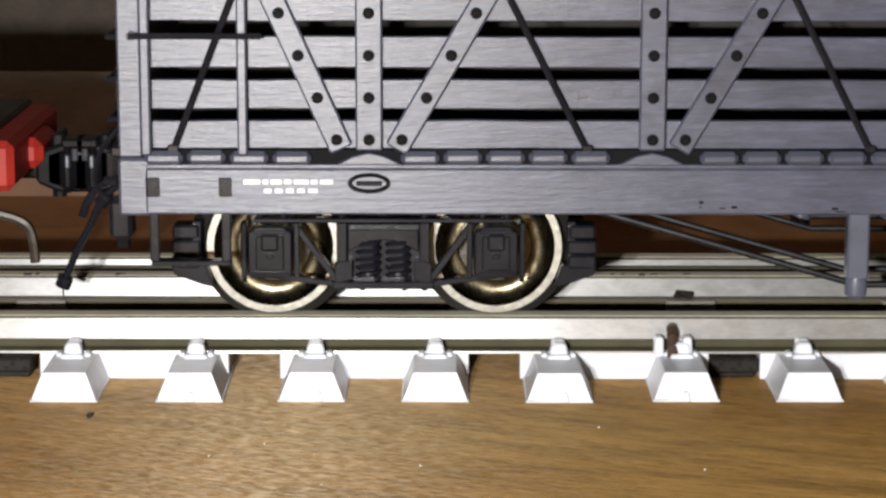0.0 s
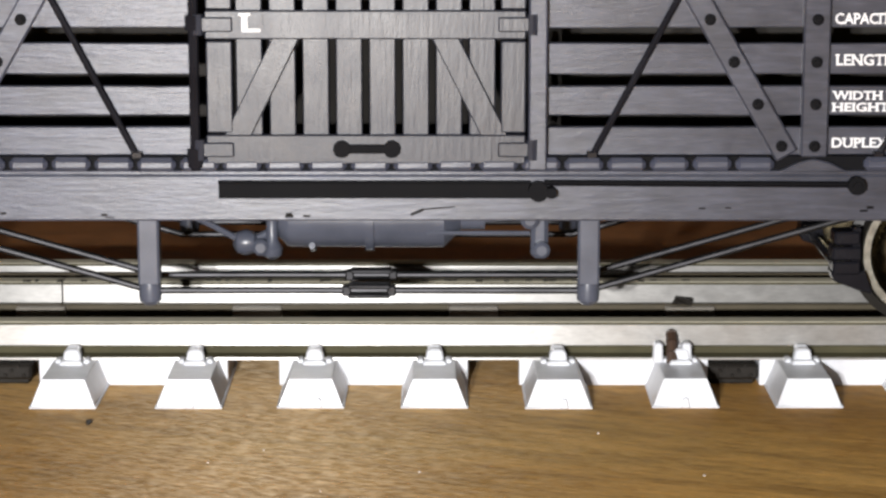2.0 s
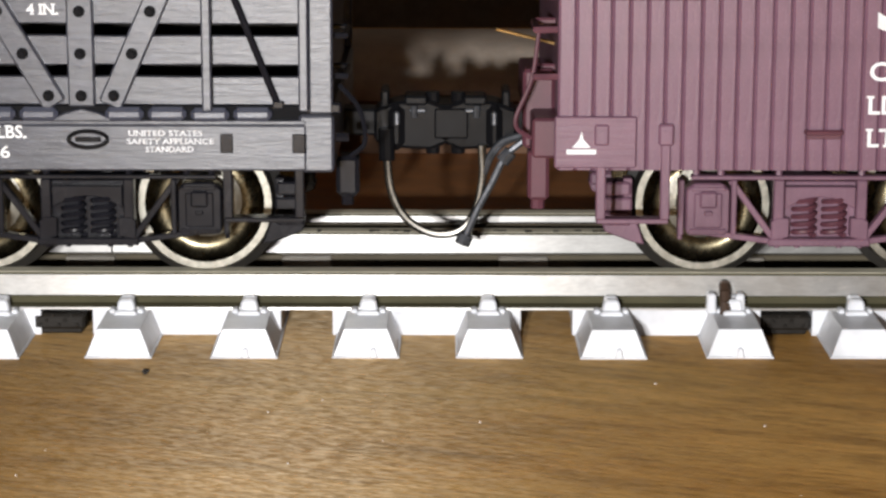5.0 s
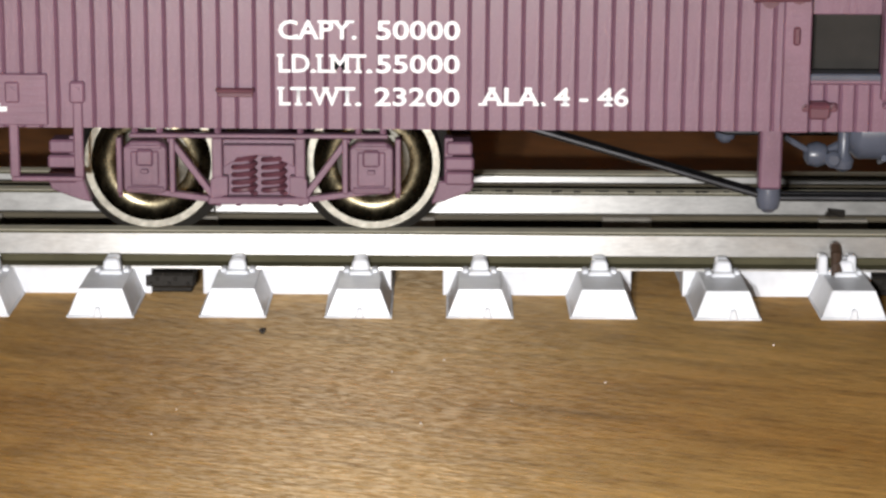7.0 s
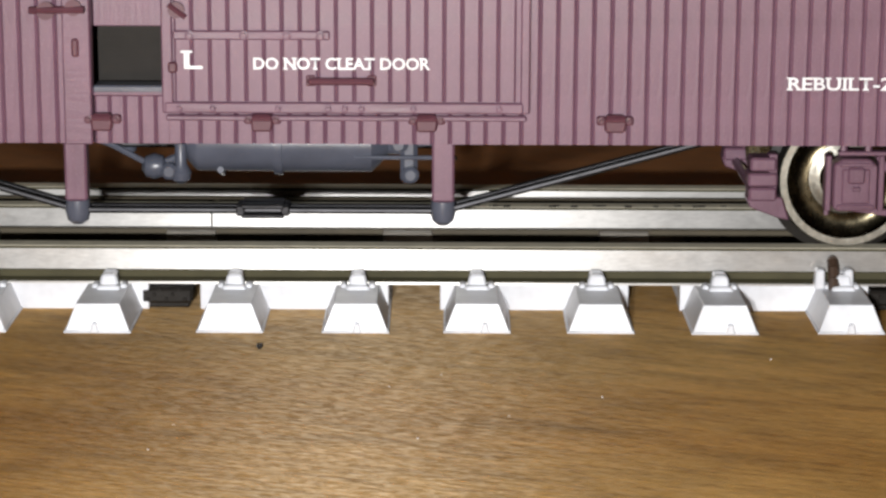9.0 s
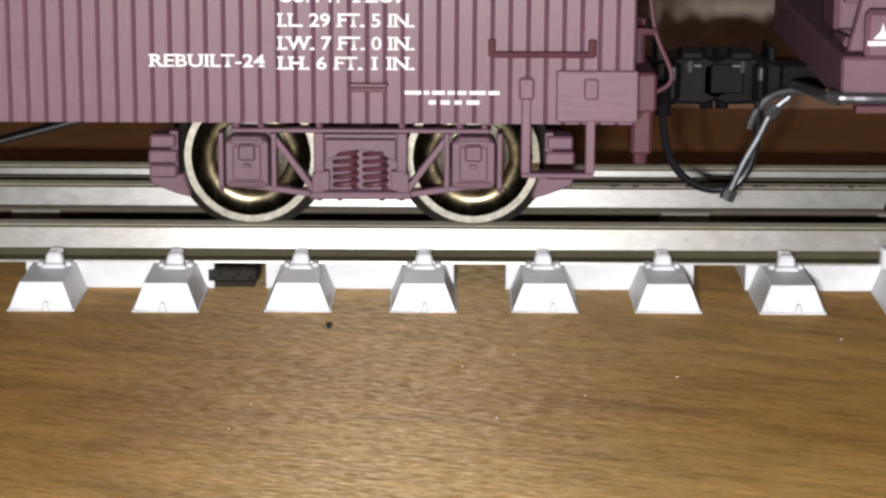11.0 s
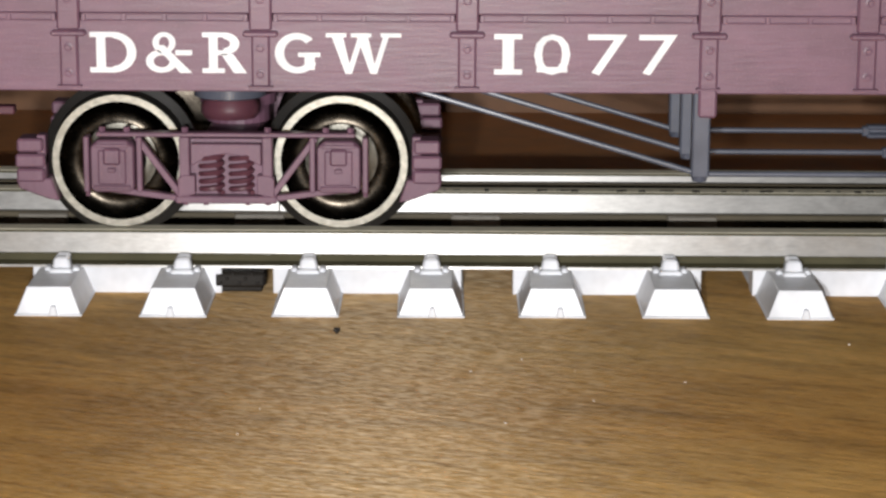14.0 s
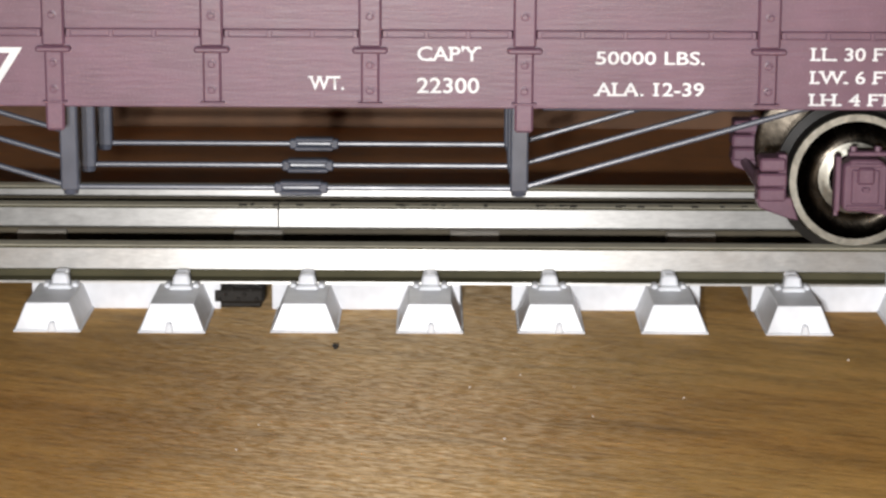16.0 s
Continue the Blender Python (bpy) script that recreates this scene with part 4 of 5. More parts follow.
def air_gear(car, x0, x1, bx):
    """Brake cylinder and reservoir in line, triple valve, pipes and a hanger bracket at bx."""
    g = Geo().turned([(1.2, x0 - 0.5), (1.7, x0), (1.75, x0 + 0.2), (1.75, x0 + 4.6), (1.98, x0 + 4.6), (1.98, x0 + 5.1), (1.78, x0 + 5.1), (1.78, x1), (1.3, x1 + 0.5), (0.75, x1 + 1.0), (0.75, x1 + 2.4)], (0, -3.5, 9.45), "x", 28)
    g.rod([(x0 + 1.5, -5.0, 8.0), (x0 + 1.5, -3.5, 7.55)], 0.2, 8).rod([(x1 - 1.0, -5.2, 8.8), (x1 + 5.0, -5.2, 8.8)], 0.13, 8)
    part("brake_cylinder", g, UNDER_GREY, car, "blue-grey brake cylinder with a flange", True)
    g = Geo().turned([(0.25, -0.75), (0.62, -0.5), (0.78, 0.0), (0.62, 0.5), (0.25, 0.75)], (x0 - 2.4, -4.4, 8.1), "x", 14).rod([(x0 - 1.9, -4.4, 8.2), (x0 - 0.3, -4.0, 8.9)], 0.3, 8)
    g.turned([(0.15, 0), (0.55, 0.25), (0.62, 0.7), (0.35, 1.2), (0.35, 2.4)], (x0 - 0.85, -4.6, 7.1), "z", 12)
    g.turned([(0.3, -0.4), (0.5, -0.2), (0.5, 0.3), (0.3, 0.45)], (x0 - 1.5, -4.9, 7.9), "y", 10)
    part("triple_valve", g, UNDER_GREY, car, "small valve body", True)
    g = Geo().rod(smooth_path([(x0 - 8.0, -5, 10.2), (x0 - 5.4, -5, 9.7), (x0 - 3.0, -4.6, 8.4)]), 0.18, 8).rod([(x1 + 2, -4, 9.4), (x1 + 5, -4, 9.6)], 0.22, 8)
    g.box(x0 - 9.8, x0 - 6.9, -5.6, -4.4, 10.1, 10.9, 0.15).box(x0 - 9.2, x0 - 8.4, -5.8, -4.2, 9.7, 10.4, 0.1)
    g.box(bx - 0.5, bx + 0.5, -5.0, -3.4, 7.2, 11.0, 0.25).turned([(0.3, -5.7), (0.55, -5.5), (0.55, -5.0)], (bx - 0.6, 0, 9.6), "y", 12).turned([(0.3, -5.6), (0.5, -5.4), (0.5, -5.0)], (bx + 0.1, 0, 7.8), "y", 12)
    part("brake_rigging", g, UNDER_GREY, car, "", True)


# ---- box car: oxide red, vertical sheathing, sliding door ----
def box_car():
    car = thing("box_car", "freight-car red wooden box car with vertical sheathing, door slightly open", "model wagon", "wagons of the train", at=(BOX_X, CAR_Y, 0))
    zb, zt = 11.22, 35.0
    part("floor_frame", Geo().box(-53.5, 53.5, -12.5, 12.5, 11.6, 13.2, 0.2).box(-51, 51, -1.5, 1.5, 10.9, 11.8, 0.1), DARK_INSIDE, car)
    board = Geo().plank(0.482, SIDE - 0.02, SIDE + 0.6, zb, zt, 0.13).mesh("sheathing_board", [OXIDE])
    n = 113
    for i in range(n):
        x = -54.2 + 108.4 * i / (n - 1)
        if -9.2 < x < -5.1:
            continue
        o = new("sheathing_board", board)
        o.parent, o.location = car, (x * MM, rng.uniform(-0.02, 0.02) * MM, 0)
    short = Geo().plank(0.412, SIDE - 0.02, SIDE + 0.6, zb, 13.8, 0.12).mesh("short_board", [OXIDE])
    for i in range(5):
        o = new("short_board", short)
        o.parent, o.location = car, ((-8.7 + 0.83 * i) * MM, 0, 0)
    low = Geo()
    low.box(-9.2, -5.1, SIDE - 0.1, SIDE + 1.6, 13.8, 14.35, 0.1)
    part("door_sill", low, [OXIDE], car)
    part("sill_plank", Geo().box(-9.15, -5.2, SIDE - 0.14, SIDE + 1.5, 14.0, 14.4, 0.08), UNDER_GREY, car, "worn grey door sill")
    # dark panel in the doorway paints the shade of the interior
    part("door_shade_panel", Geo().box(-9.2, -5.0, SIDE + 2.6, SIDE + 2.9, 13.5, 34, 0), DARK_INSIDE, car, "added dark panel standing in for the shade in the open door")
    part("inner_door", Geo().box(-9.2, -5.0, SIDE + 0.9, SIDE + 1.2, 17.5, 34, 0.05), OXIDE, car)
    part("far_side", Geo().box(-54.6, 54.6, -SIDE - 0.6, -SIDE, zb, zt, 0.1), OXIDE, car)
    for s in (-1, 1):
        part("end_wall", Geo().box(min(s * 53.9, s * 54.6), max(s * 53.9, s * 54.6), SIDE + 0.2, -SIDE - 0.2, zb, zt, 0.1), OXIDE, car)
        part("corner_plate", Geo().box(min(s * 50.4, s * 54.85), max(s * 50.4, s * 54.85), SIDE - 0.3, SIDE + 0.3, zb + 0.15, 14.2, 0.08), OXIDE_FLAT, car, "flat corner plate")
        # end beam and pipe bracket are maroon to paint the end's shade
        part("end_beam", Geo().box(min(s * 54.4, s * 56.0), max(s * 54.4, s * 56.0), SIDE + 1.5, -SIDE - 1.5, 11.6, 13.8, 0.15).box(min(s * 54.6, s * 56.4), max(s * 54.6, s * 55.6), -9, -7.5, 11.5, 16.0, 0.2).box(min(s * 54.4, s * 55.2), max(s * 54.4, s * 55.2), -10, -4, 20, 20.5, 0.1), OXIDE_DARK, car)
        gi = Geo()
        for z in (16.0, 18.6, 21.2):
            gi.rod([(s * 54.6, -12, z), (s * 55.8, -12, z), (s * 55.8, -8, z), (s * 54.6, -8, z)], 0.2, 6)
        gi.rod(smooth_path([(s * 55.6, -11, 18.5), (s * 56.0, -11.4, 15.8), (s * 56.9, -11.6, 13.5), (s * 56.2, -11.4, 12.6), (s * 54.8, -11.2, 12.2)]), 0.13, 6)
        part("end_ironwork", gi, OXIDE_DARK, car, "", True)
        g = Geo().box(min(s * 54.9, s * 56.1), max(s * 54.9, s * 56.1), -9.5, -7.5, 8.6, 11.5, 0.2).rod([(s * 55.5, -8.5, 8.6), (s * 55.5, -8.5, 8.0)], 0.4, 8)
        part("pipe_bracket", g, OXIDE_DARK, car)
        step(car, min(s * 52.3, s * 48.8), max(s * 52.3, s * 48.8), 13.7, 8.5, OXIDE)
        part("grab_iron", Geo().rod([(s * 46.9, SIDE, 15.1 if s > 0 else 20.7), (s * 46.9, SIDE - 0.55, 15.1 if s > 0 else 20.7), (s * 52.4, SIDE - 0.55, 15.1 if s > 0 else 20.7), (s * 52.4, SIDE, 15.1 if s > 0 else 20.7)], 0.17, 8).rod([(s * 52.3, SIDE - 0.5, 15.0 if s > 0 else 20.6), (s * 52.3, SIDE - 0.5, 15.9 if s > 0 else 21.5)], 0.22, 8).rod([(s * 46.9, SIDE - 0.4, 15.0 if s > 0 else 20.6), (s * 46.9, SIDE - 0.4, 15.9 if s > 0 else 21.5)], 0.2, 8), OXIDE_DARK, car, "thin grab iron", True)
        part("staple", Geo().rod([(s * 39.3, SIDE, 13.35), (s * 39.3, SIDE - 0.35, 13.35), (s * 41.2, SIDE - 0.35, 13.35), (s * 41.2, SIDE, 13.35)], 0.15, 6).box(min(s * 39.3, s * 41.2), max(s * 39.3, s * 41.2), SIDE - 0.1, SIDE, 12.95, 13.2, 0.04), OXIDE_DARK, car)
    part("roof", Geo().prism([(-55.5, zt), (55.5, zt), (55.5, zt + 0.9), (-55.5, zt + 0.9)], SIDE - 0.8, -SIDE + 0.8, 0.15).prism([(-55.5, zt + 0.9), (55.5, zt + 0.9), (55.5, zt + 3), (-55.5, zt + 3)], -7, 7, 0.4), OXIDE_FLAT, car, "red roof")
    # door and its ironwork
    d = part("door", Geo().box(-5.25, 14.3, SIDE - 0.45, SIDE - 0.1, 13.0, 34, 0.06), OXIDE, car, "sheathed sliding door")
    dboard = Geo().plank(0.48, SIDE - 0.62, SIDE - 0.3, 13.65, 33.8, 0.12).mesh("door_board", [OXIDE])
    for i in range(19):
        o = new("door_board", dboard)
        o.parent, o.location = d, ((-4.2 + 0.968 * i) * MM, 0, 0)
    part("door_edge", Geo().box(-5.35, -4.75, SIDE - 0.75, SIDE - 0.1, 13.0, 34, 0.08).box(13.95, 14.45, SIDE - 0.7, SIDE - 0.1, 13.0, 34, 0.08), OXIDE, d)
    g = Geo().box(-5.2, 14.1, SIDE - 0.85, SIDE - 0.5, 13.02, 13.62, 0.08)
    bolt_row(g, [(x, 13.32) for x in (-4.4, -2.6, 0.9, 3.6, 4.5, 5.4, 8.2, 12.8)], 0.1, SIDE - 0.85)
    part("door_rail", g, OXIDE_FLAT, d)
    part("door_ledge", Geo().box(-5.2, 14.3, SIDE - 0.5, SIDE, 12.55, 12.85, 0.08), OXIDE_FLAT, car)
    for x in (-8.65, 0.0, 8.9, 19.1):
        g = Geo().prism([(x - 0.55, 12.0), (x + 0.5, 12.0), (x + 0.6, 12.5), (x + 0.5, 12.95), (x - 0.5, 12.95), (x - 0.6, 12.5)], SIDE - 0.75, SIDE, 0.1)
        g.box(x - 1.0, x - 0.5, SIDE - 0.4, SIDE, 12.35, 12.85, 0.1).box(x + 0.5, x + 1.0, SIDE - 0.4, SIDE, 12.35, 12.85, 0.1)
        g.rod([(x - 0.5, SIDE - 0.85, 12.75), (x + 0.5, SIDE - 0.85, 12.75)], 0.17, 6)
        bolt_row(g, [(x - 0.75, 12.6), (x + 0.75, 12.6), (x, 12.3)], 0.12, SIDE - 0.42)
        part("door_guide", g, OXIDE_DARK, car, "cast door guide bracket")
    g = Geo().box(-4.7, 3.7, SIDE - 0.85, SIDE - 0.55, 17.0, 17.5, 0.08)
    bolt_row(g, [(x, 17.25) for x in (-3.8, -0.9, 1.4, 3.2)], 0.14, SIDE - 0.85)
    part("hasp_bar", g, OXIDE_FLAT, d)
    part("door_handle", Geo().rod([(2.6, SIDE - 0.5, 14.8), (2.6, SIDE - 1.0, 14.8), (6.0, SIDE - 1.0, 14.8), (6.0, SIDE - 0.5, 14.8)], 0.2, 8).box(2.4, 2.9, SIDE - 0.75, SIDE - 0.5, 14.5, 15.1, 0.06).box(5.7, 6.2, SIDE - 0.75, SIDE - 0.5, 14.5, 15.1, 0.06), OXIDE_DARK, d, "", True)
    part("door_post", Geo().box(-10.7, -9.2, SIDE - 0.45, SIDE, zb, 34, 0.08), OXIDE_FLAT, car)
    g = Geo().rod([(-12.4, SIDE - 0.5, 18.5), (-9.4, SIDE - 0.9, 18.6)], 0.2, 8).turned([(0.5, SIDE - 0.7), (0.42, SIDE - 0.1)], (-11.5, 0, 18.5), "y", 12).turned([(0.45, SIDE - 0.9), (0.4, SIDE - 0.1)], (-10.0, 0, 18.7), "y", 12).rod([(-11.0, SIDE - 0.9, 20.2), (-7.6, SIDE - 0.9, 20.0)], 0.2, 8)
    g.turned([(0.45, SIDE - 0.9), (0.45, SIDE - 0.1)], (-4.5, 0, 18.6), "y", 12).rod([(-4.9, SIDE - 0.9, 18.9), (-4.0, SIDE - 0.9, 18.2)], 0.16, 6).box(-5.0, -4.5, SIDE - 0.9, SIDE - 0.5, 15.2, 15.8, 0.1).box(-10.2, -9.8, SIDE - 0.6, SIDE - 0.3, 16.0, 17.0, 0.1)
    part("door_latch", g, OXIDE_DARK, car, "", True)
    ys = SIDE - 0.03
    lettering(car, "CAPY.", -37.88, 16.12, 1.05, 4.2, ys, bold=0.03)
    lettering(car, "50000", -32.6, 16.12, 1.05, 4.5, ys, bold=0.03)
    lettering(car, "LD.LMT.", -37.88, 14.3, 1.02, 5.0, ys, bold=0.03)
    lettering(car, "55000", -32.6, 14.3, 1.02, 4.5, ys, bold=0.03)
    lettering(car, "LT.WT.", -37.88, 12.5, 1.03, 4.4, ys, bold=0.03)
    lettering(car, "23200", -32.7, 12.5, 1.03, 4.6, ys, bold=0.03)
    lettering(car, "ALA. 4 - 46", -26.95, 12.55, 1.03, 8.0, ys, bold=0.03)
    for ch, x in (("3", -37.55), ("2", -34.4), ("5", -31.0), ("6", -27.7)):
        lettering(car, ch, x, 18.8, 3.4, 1.75, ys, bold=0.06)
    lettering(car, "CU. FT.", 35.4, 17.8, 0.74, 3.3, ys, bold=0.03)
    lettering(car, "1267", 39.5, 17.8, 0.74, 2.9, ys, bold=0.03)
    lettering(car, "L", -4.15, 15.4, 1.0, 1.0, SIDE - 0.62, bold=0.03)
    lettering(car, "DO NOT CLEAT DOOR", -0.42, 15.38, 0.66, 9.5, SIDE - 0.62, bold=0.035)
    lettering(car, "REBUILT-24", 28.45, 14.27, 0.72, 6.2, ys, bold=0.03)
    lettering(car, "I.L. 29 FT. 5 IN.", 35.4, 16.47, 0.76, 7.3, ys, bold=0.03)
    lettering(car, "I.W. 7 FT. 0 IN.", 35.4, 15.22, 0.76, 7.3, ys, bold=0.03)
    lettering(car, "I.H. 6 FT. 1 IN.", 35.4, 14.15, 0.74, 7.3, ys, bold=0.03)
    bars(car, 42.2, 12.82, 0.22, (0.9, 0.3, 0.7, 0.4, 0.5, 0.9, 0.6), ys, 0.14)
    bars(car, 43.5, 12.28, 0.24, (0.4, 0.5, 0.4, 0.7), ys, 0.25)
    emblem(car, -53.4, 12.15, SIDE - 0.32)
    part("brake_lever", Geo().rod([(-54.6, -7.5, 17.3), (-57.9, -7.5, 18.1)], 0.11, 6), BRASS_WIRE, car, "thin bare brass rod", True)
    for y in (-10.75, 10.75):
        for x in (-10.7, 9.8):
            part("queen_post", Geo().box(x - 0.62, x + 0.62, y - 0.6, y + 0.6, 7.4, 11.6, 0.12), OXIDE, car)
            part("post_foot", Geo().turned([(0.3, 6.0), (0.6, 6.25), (0.72, 6.75), (0.68, 7.4)], (x, y, 0), "z", 14), UNDER_GREY, car, "grey rounded foot", True)
    truss(car, (-10.7, 9.8), 6.82, 25.5, 11.1, ROD_METAL, UNDER_GREY, rods=(-10.85, -9.8, 9.8, 10.85), buckle=-0.3)
    air_gear(car, -4.7, 5.6, 7.8)
    truck(car, -39.45, OXIDE, OXIDE_DARK)
    truck(car, 39.6, OXIDE, OXIDE_DARK)
    coupler(car, 54.7, 1, wire=BLACK_IRON)
    coupler(car, -54.7, -1, hose=PIPE_GREY)
    return car


def emblem(car, x, z, y):
    """The maker's mark as a plain white triangle on a bar."""
    g = Geo().prism([(x - 0.5, z + 0.36), (x + 0.5, z + 0.36), (x + 0.12, z + 0.8), (x, z + 1.25), (x - 0.12, z + 0.8)], y - 0.05, y, 0)
    g.box(x - 0.8, x + 0.8, y - 0.05, y, z, z + 0.26, 0)
    part("mark", g, WHITE_INK, car, "plain white triangular mark")


# ---- gondola: oxide red, stake pockets ----
def gondola():
    car = thing("gondola_car", "freight-car red high-side gondola with stakes and white lettering", "model wagon", "wagons of the train", at=(GON_X, CAR_Y, 0))
    zb = 13.27
    part("floor", Geo().box(-55, 55, -13, 13, 13.0, 14.2, 0.15).box(-52, 52, -1.5, 1.5, 11.8, 13.1, 0.1), DARK_INSIDE, car)
    for s in (-1, 1):
        y = s * -SIDE
        for i, (a, b) in enumerate(((zb, 17.12), (17.5, 20.6), (20.66, 23.7), (23.76, 26.6))):
            part("side_board", Geo().box(-55.9, 55.9, y - 0.4, y + 0.4, a, b, 0.06), OXIDE_FLAT, car)
        part("end_board", Geo().box(min(s * 55.2, s * 55.9), max(s * 55.2, s * 55.9), SIDE + 0.5, -SIDE - 0.5, zb, 26.4, 0.1), OXIDE_FLAT, car)
    stakes = (-47.1, -36.8, -25.7, -12.7, -4.2, 4.3, 12.6, 25.7, 36.8, 47.1)
    edges = (-55.9,) + stakes + (55.9,)
    for a, b in zip(edges, edges[1:]):
        g = Geo().box(a + 0.75, b - 0.75, SIDE - 0.55, SIDE - 0.3, 17.42, 17.52, 0.03).box(a + 0.75, b - 0.75, SIDE - 0.55, SIDE - 0.3, 17.08, 17.16, 0.03).box(a + 0.75, b - 0.75, SIDE - 0.42, SIDE - 0.3, 17.1, 17.5, 0.0)
        n = max(2, round((b - a - 1.5) / 2.4))
        for i in range(n + 1):
            x = a + 0.8 + (b - a - 1.6) * i / n
            g.box(x - 0.12, x + 0.12, SIDE - 0.56, SIDE - 0.3, 17.1, 17.5, 0.03)
        part("side_band", g, OXIDE_FLAT, car, "thin ribbed band between stakes")
    for x in stakes:
        deep = abs(abs(x) - 12.65) < 0.2
        g = Geo().box(x - 0.62, x + 0.62, SIDE - 0.75, SIDE - 0.3, 16.6, 26.4, 0.12).box(x - 0.5, x + 0.5, SIDE - 0.7, SIDE - 0.3, 12.0 if deep else 13.55, 16.4, 0.12)
        bolt_row(g, [(x, z) for z in (14.3, 15.7, 18.3, 20.0, 22.5)], 0.13, SIDE - 0.72)
        part("stake", g, OXIDE_FLAT, car, "tapered side stake")
        part("stake_strap", Geo().box(x - 0.95, x + 0.95, SIDE - 0.9, SIDE - 0.3, 16.28, 16.6, 0.1).box(x - 0.66, x + 0.66, SIDE - 0.82, SIDE - 0.3, 13.5, 13.62, 0.03), OXIDE, car)
    for s in (-1, 1):
        part("end_sill", Geo().box(min(s * 55.7, s * 58.9), max(s * 55.7, s * 58.2), SIDE + 0.4, -SIDE - 0.4, 12.3, 14.9, 0.15), OXIDE_FLAT, car)
        part("push_pole_plate", Geo().box(min(s * 56.0, s * 57.8), max(s * 56.0, s * 57.8), SIDE - 0.35, SIDE + 0.6, 14.9, 17.55, 0.25), OXIDE_FLAT, car, "rounded corner plate with a white mark")
        g = Geo()
        for z in (15.4, 17.8, 20.5):
            g.rod([(s * 55.9, -11.5, z), (s * 58.3, -11.5, z), (s * 58.3, -8.5, z), (s * 55.9, -8.5, z)], 0.3, 6)
        g.box(min(s * 56, s * 58.3), max(s * 56, s * 58.3), -7, -3, 15.2, 18.4, 0.3).prism([(s * 56, 15), (s * 58.4, 15), (s * 57.6, 18.5), (s * 56, 19.5)][::s], -12.5, -11.8, 0.1)
        part("end_ironwork", g, OXIDE, car, "", True)
        part("sill_strip", Geo().box(min(s * 50.4, s * 58.0), max(s * 50.4, s * 58.0), SIDE + 0.7, SIDE + 1.6, 11.75, 12.2, 0.06), OXIDE_DARK, car)
        step(car, min(s * 55.5, s * 51.7), max(s * 55.5, s * 51.7), 16.0, 10.75, OXIDE, SIDE - 0.3)
        part("draft_pipe", Geo().rod(smooth_path([(s * 51.2, SIDE - 0.05, 12.72), (s * 55.9, SIDE - 0.05, 12.72), (s * 58.0, SIDE - 0.05, 12.72), (s * 59.6, SIDE + 0.6, 12.7), (s * 60.2, -9.0, 12.4), (s * 59.9, -3.0, 11.6)]), 0.3, 10).rod([(s * 59.0, SIDE - 0.05, 12.72), (s * 59.5, SIDE + 0.3, 12.72)], 0.42, 10), PIPE_GREY, car, "grey pipe at the end", True)
    emblem(car, -56.9, 15.65, SIDE - 0.37)
    ys = SIDE - 0.4
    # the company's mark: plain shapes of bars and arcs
    z0, h = 14.28, 2.2

    def arc(g, cx, cz, rx, rz, a0, a1, t):
        pts = [radians(a0 + (a1 - a0) * k / 20) for k in range(21)]
        for p, q in zip(pts, pts[1:]):
            quad = [(cx + (rx - d) * math.cos(a), ys - 0.04, cz + (rz - d * 0.7) * math.sin(a)) for a, d in ((p, 0), (q, 0), (q, t), (p, t))]
            g.f.append(tuple(range(len(g.v), len(g.v) + 4))), g.m.append(0)
            g.v.extend(quad)

    def stroke(g, *pts):
        g.f.append(tuple(range(len(g.v), len(g.v) + len(pts)))), g.m.append(0)
        g.v.extend((x, ys - 0.045 - 0.006 * (len(g.f) % 7), z) for x, z in pts)

    def bar_block(g, x, z, w, hh):
        stroke(g, (x, z), (x + w, z), (x + w, z + hh), (x, z + hh))

    marks = [Geo() for k in range(5)]
    g = marks[0]
    bar_block(g, -45.65, z0, 0.5, h), bar_block(g, -46.0, z0, 1.3, 0.28), bar_block(g, -46.0, z0 + h - 0.28, 1.3, 0.28)
    arc(g, -44.75, z0 + h / 2, 1.25, h / 2, -90, 90, 0.5)
    g = marks[1]
    arc(g, -42.0, z0 + 1.62, 0.62, 0.58, 0, 360, 0.34), arc(g, -42.15, z0 + 0.62, 0.85, 0.62, 0, 360, 0.42)
    stroke(g, (-42.5, z0 + 1.5), (-42.0, z0 + 1.5), (-40.5, z0), (-41.15, z0)), bar_block(g, -41.4, z0 + 0.95, 0.9, 0.28)
    g = marks[2]
    bar_block(g, -39.6, z0, 0.48, h), bar_block(g, -39.95, z0, 1.2, 0.26), bar_block(g, -39.95, z0 + h - 0.26, 1.2, 0.26), bar_block(g, -39.2, z0 + 0.98, 0.6, 0.25)
    arc(g, -38.8, z0 + 1.6, 0.85, 0.6, -90, 90, 0.5)
    stroke(g, (-38.95, z0 + 1.05), (-38.3, z0 + 1.05), (-37.55, z0), (-38.25, z0))
    g = marks[3]
    arc(g, -34.85, z0 + h / 2, 1.2, h / 2, 45, 330, 0.5), bar_block(g, -34.45, z0 + 0.2, 0.55, 0.85), bar_block(g, -34.8, z0 + 0.9, 1.2, 0.24)
    g = marks[4]
    for x in (-33.05, -31.7):
        stroke(g, (x, z0 + h), (x + 0.62, z0 + h), (x + 1.15, z0), (x + 0.8, z0))
        stroke(g, (x + 1.55, z0 + h), (x + 1.85, z0 + h), (x + 1.15, z0), (x + 0.85, z0))
    for x in (-33.3, -31.95, -30.35):
        bar_block(g, x, z0 + h - 0.22, 1.1, 0.22)
    for g in marks:
        part("company_mark", g, WHITE_INK, car, "white mark of bars and arcs")
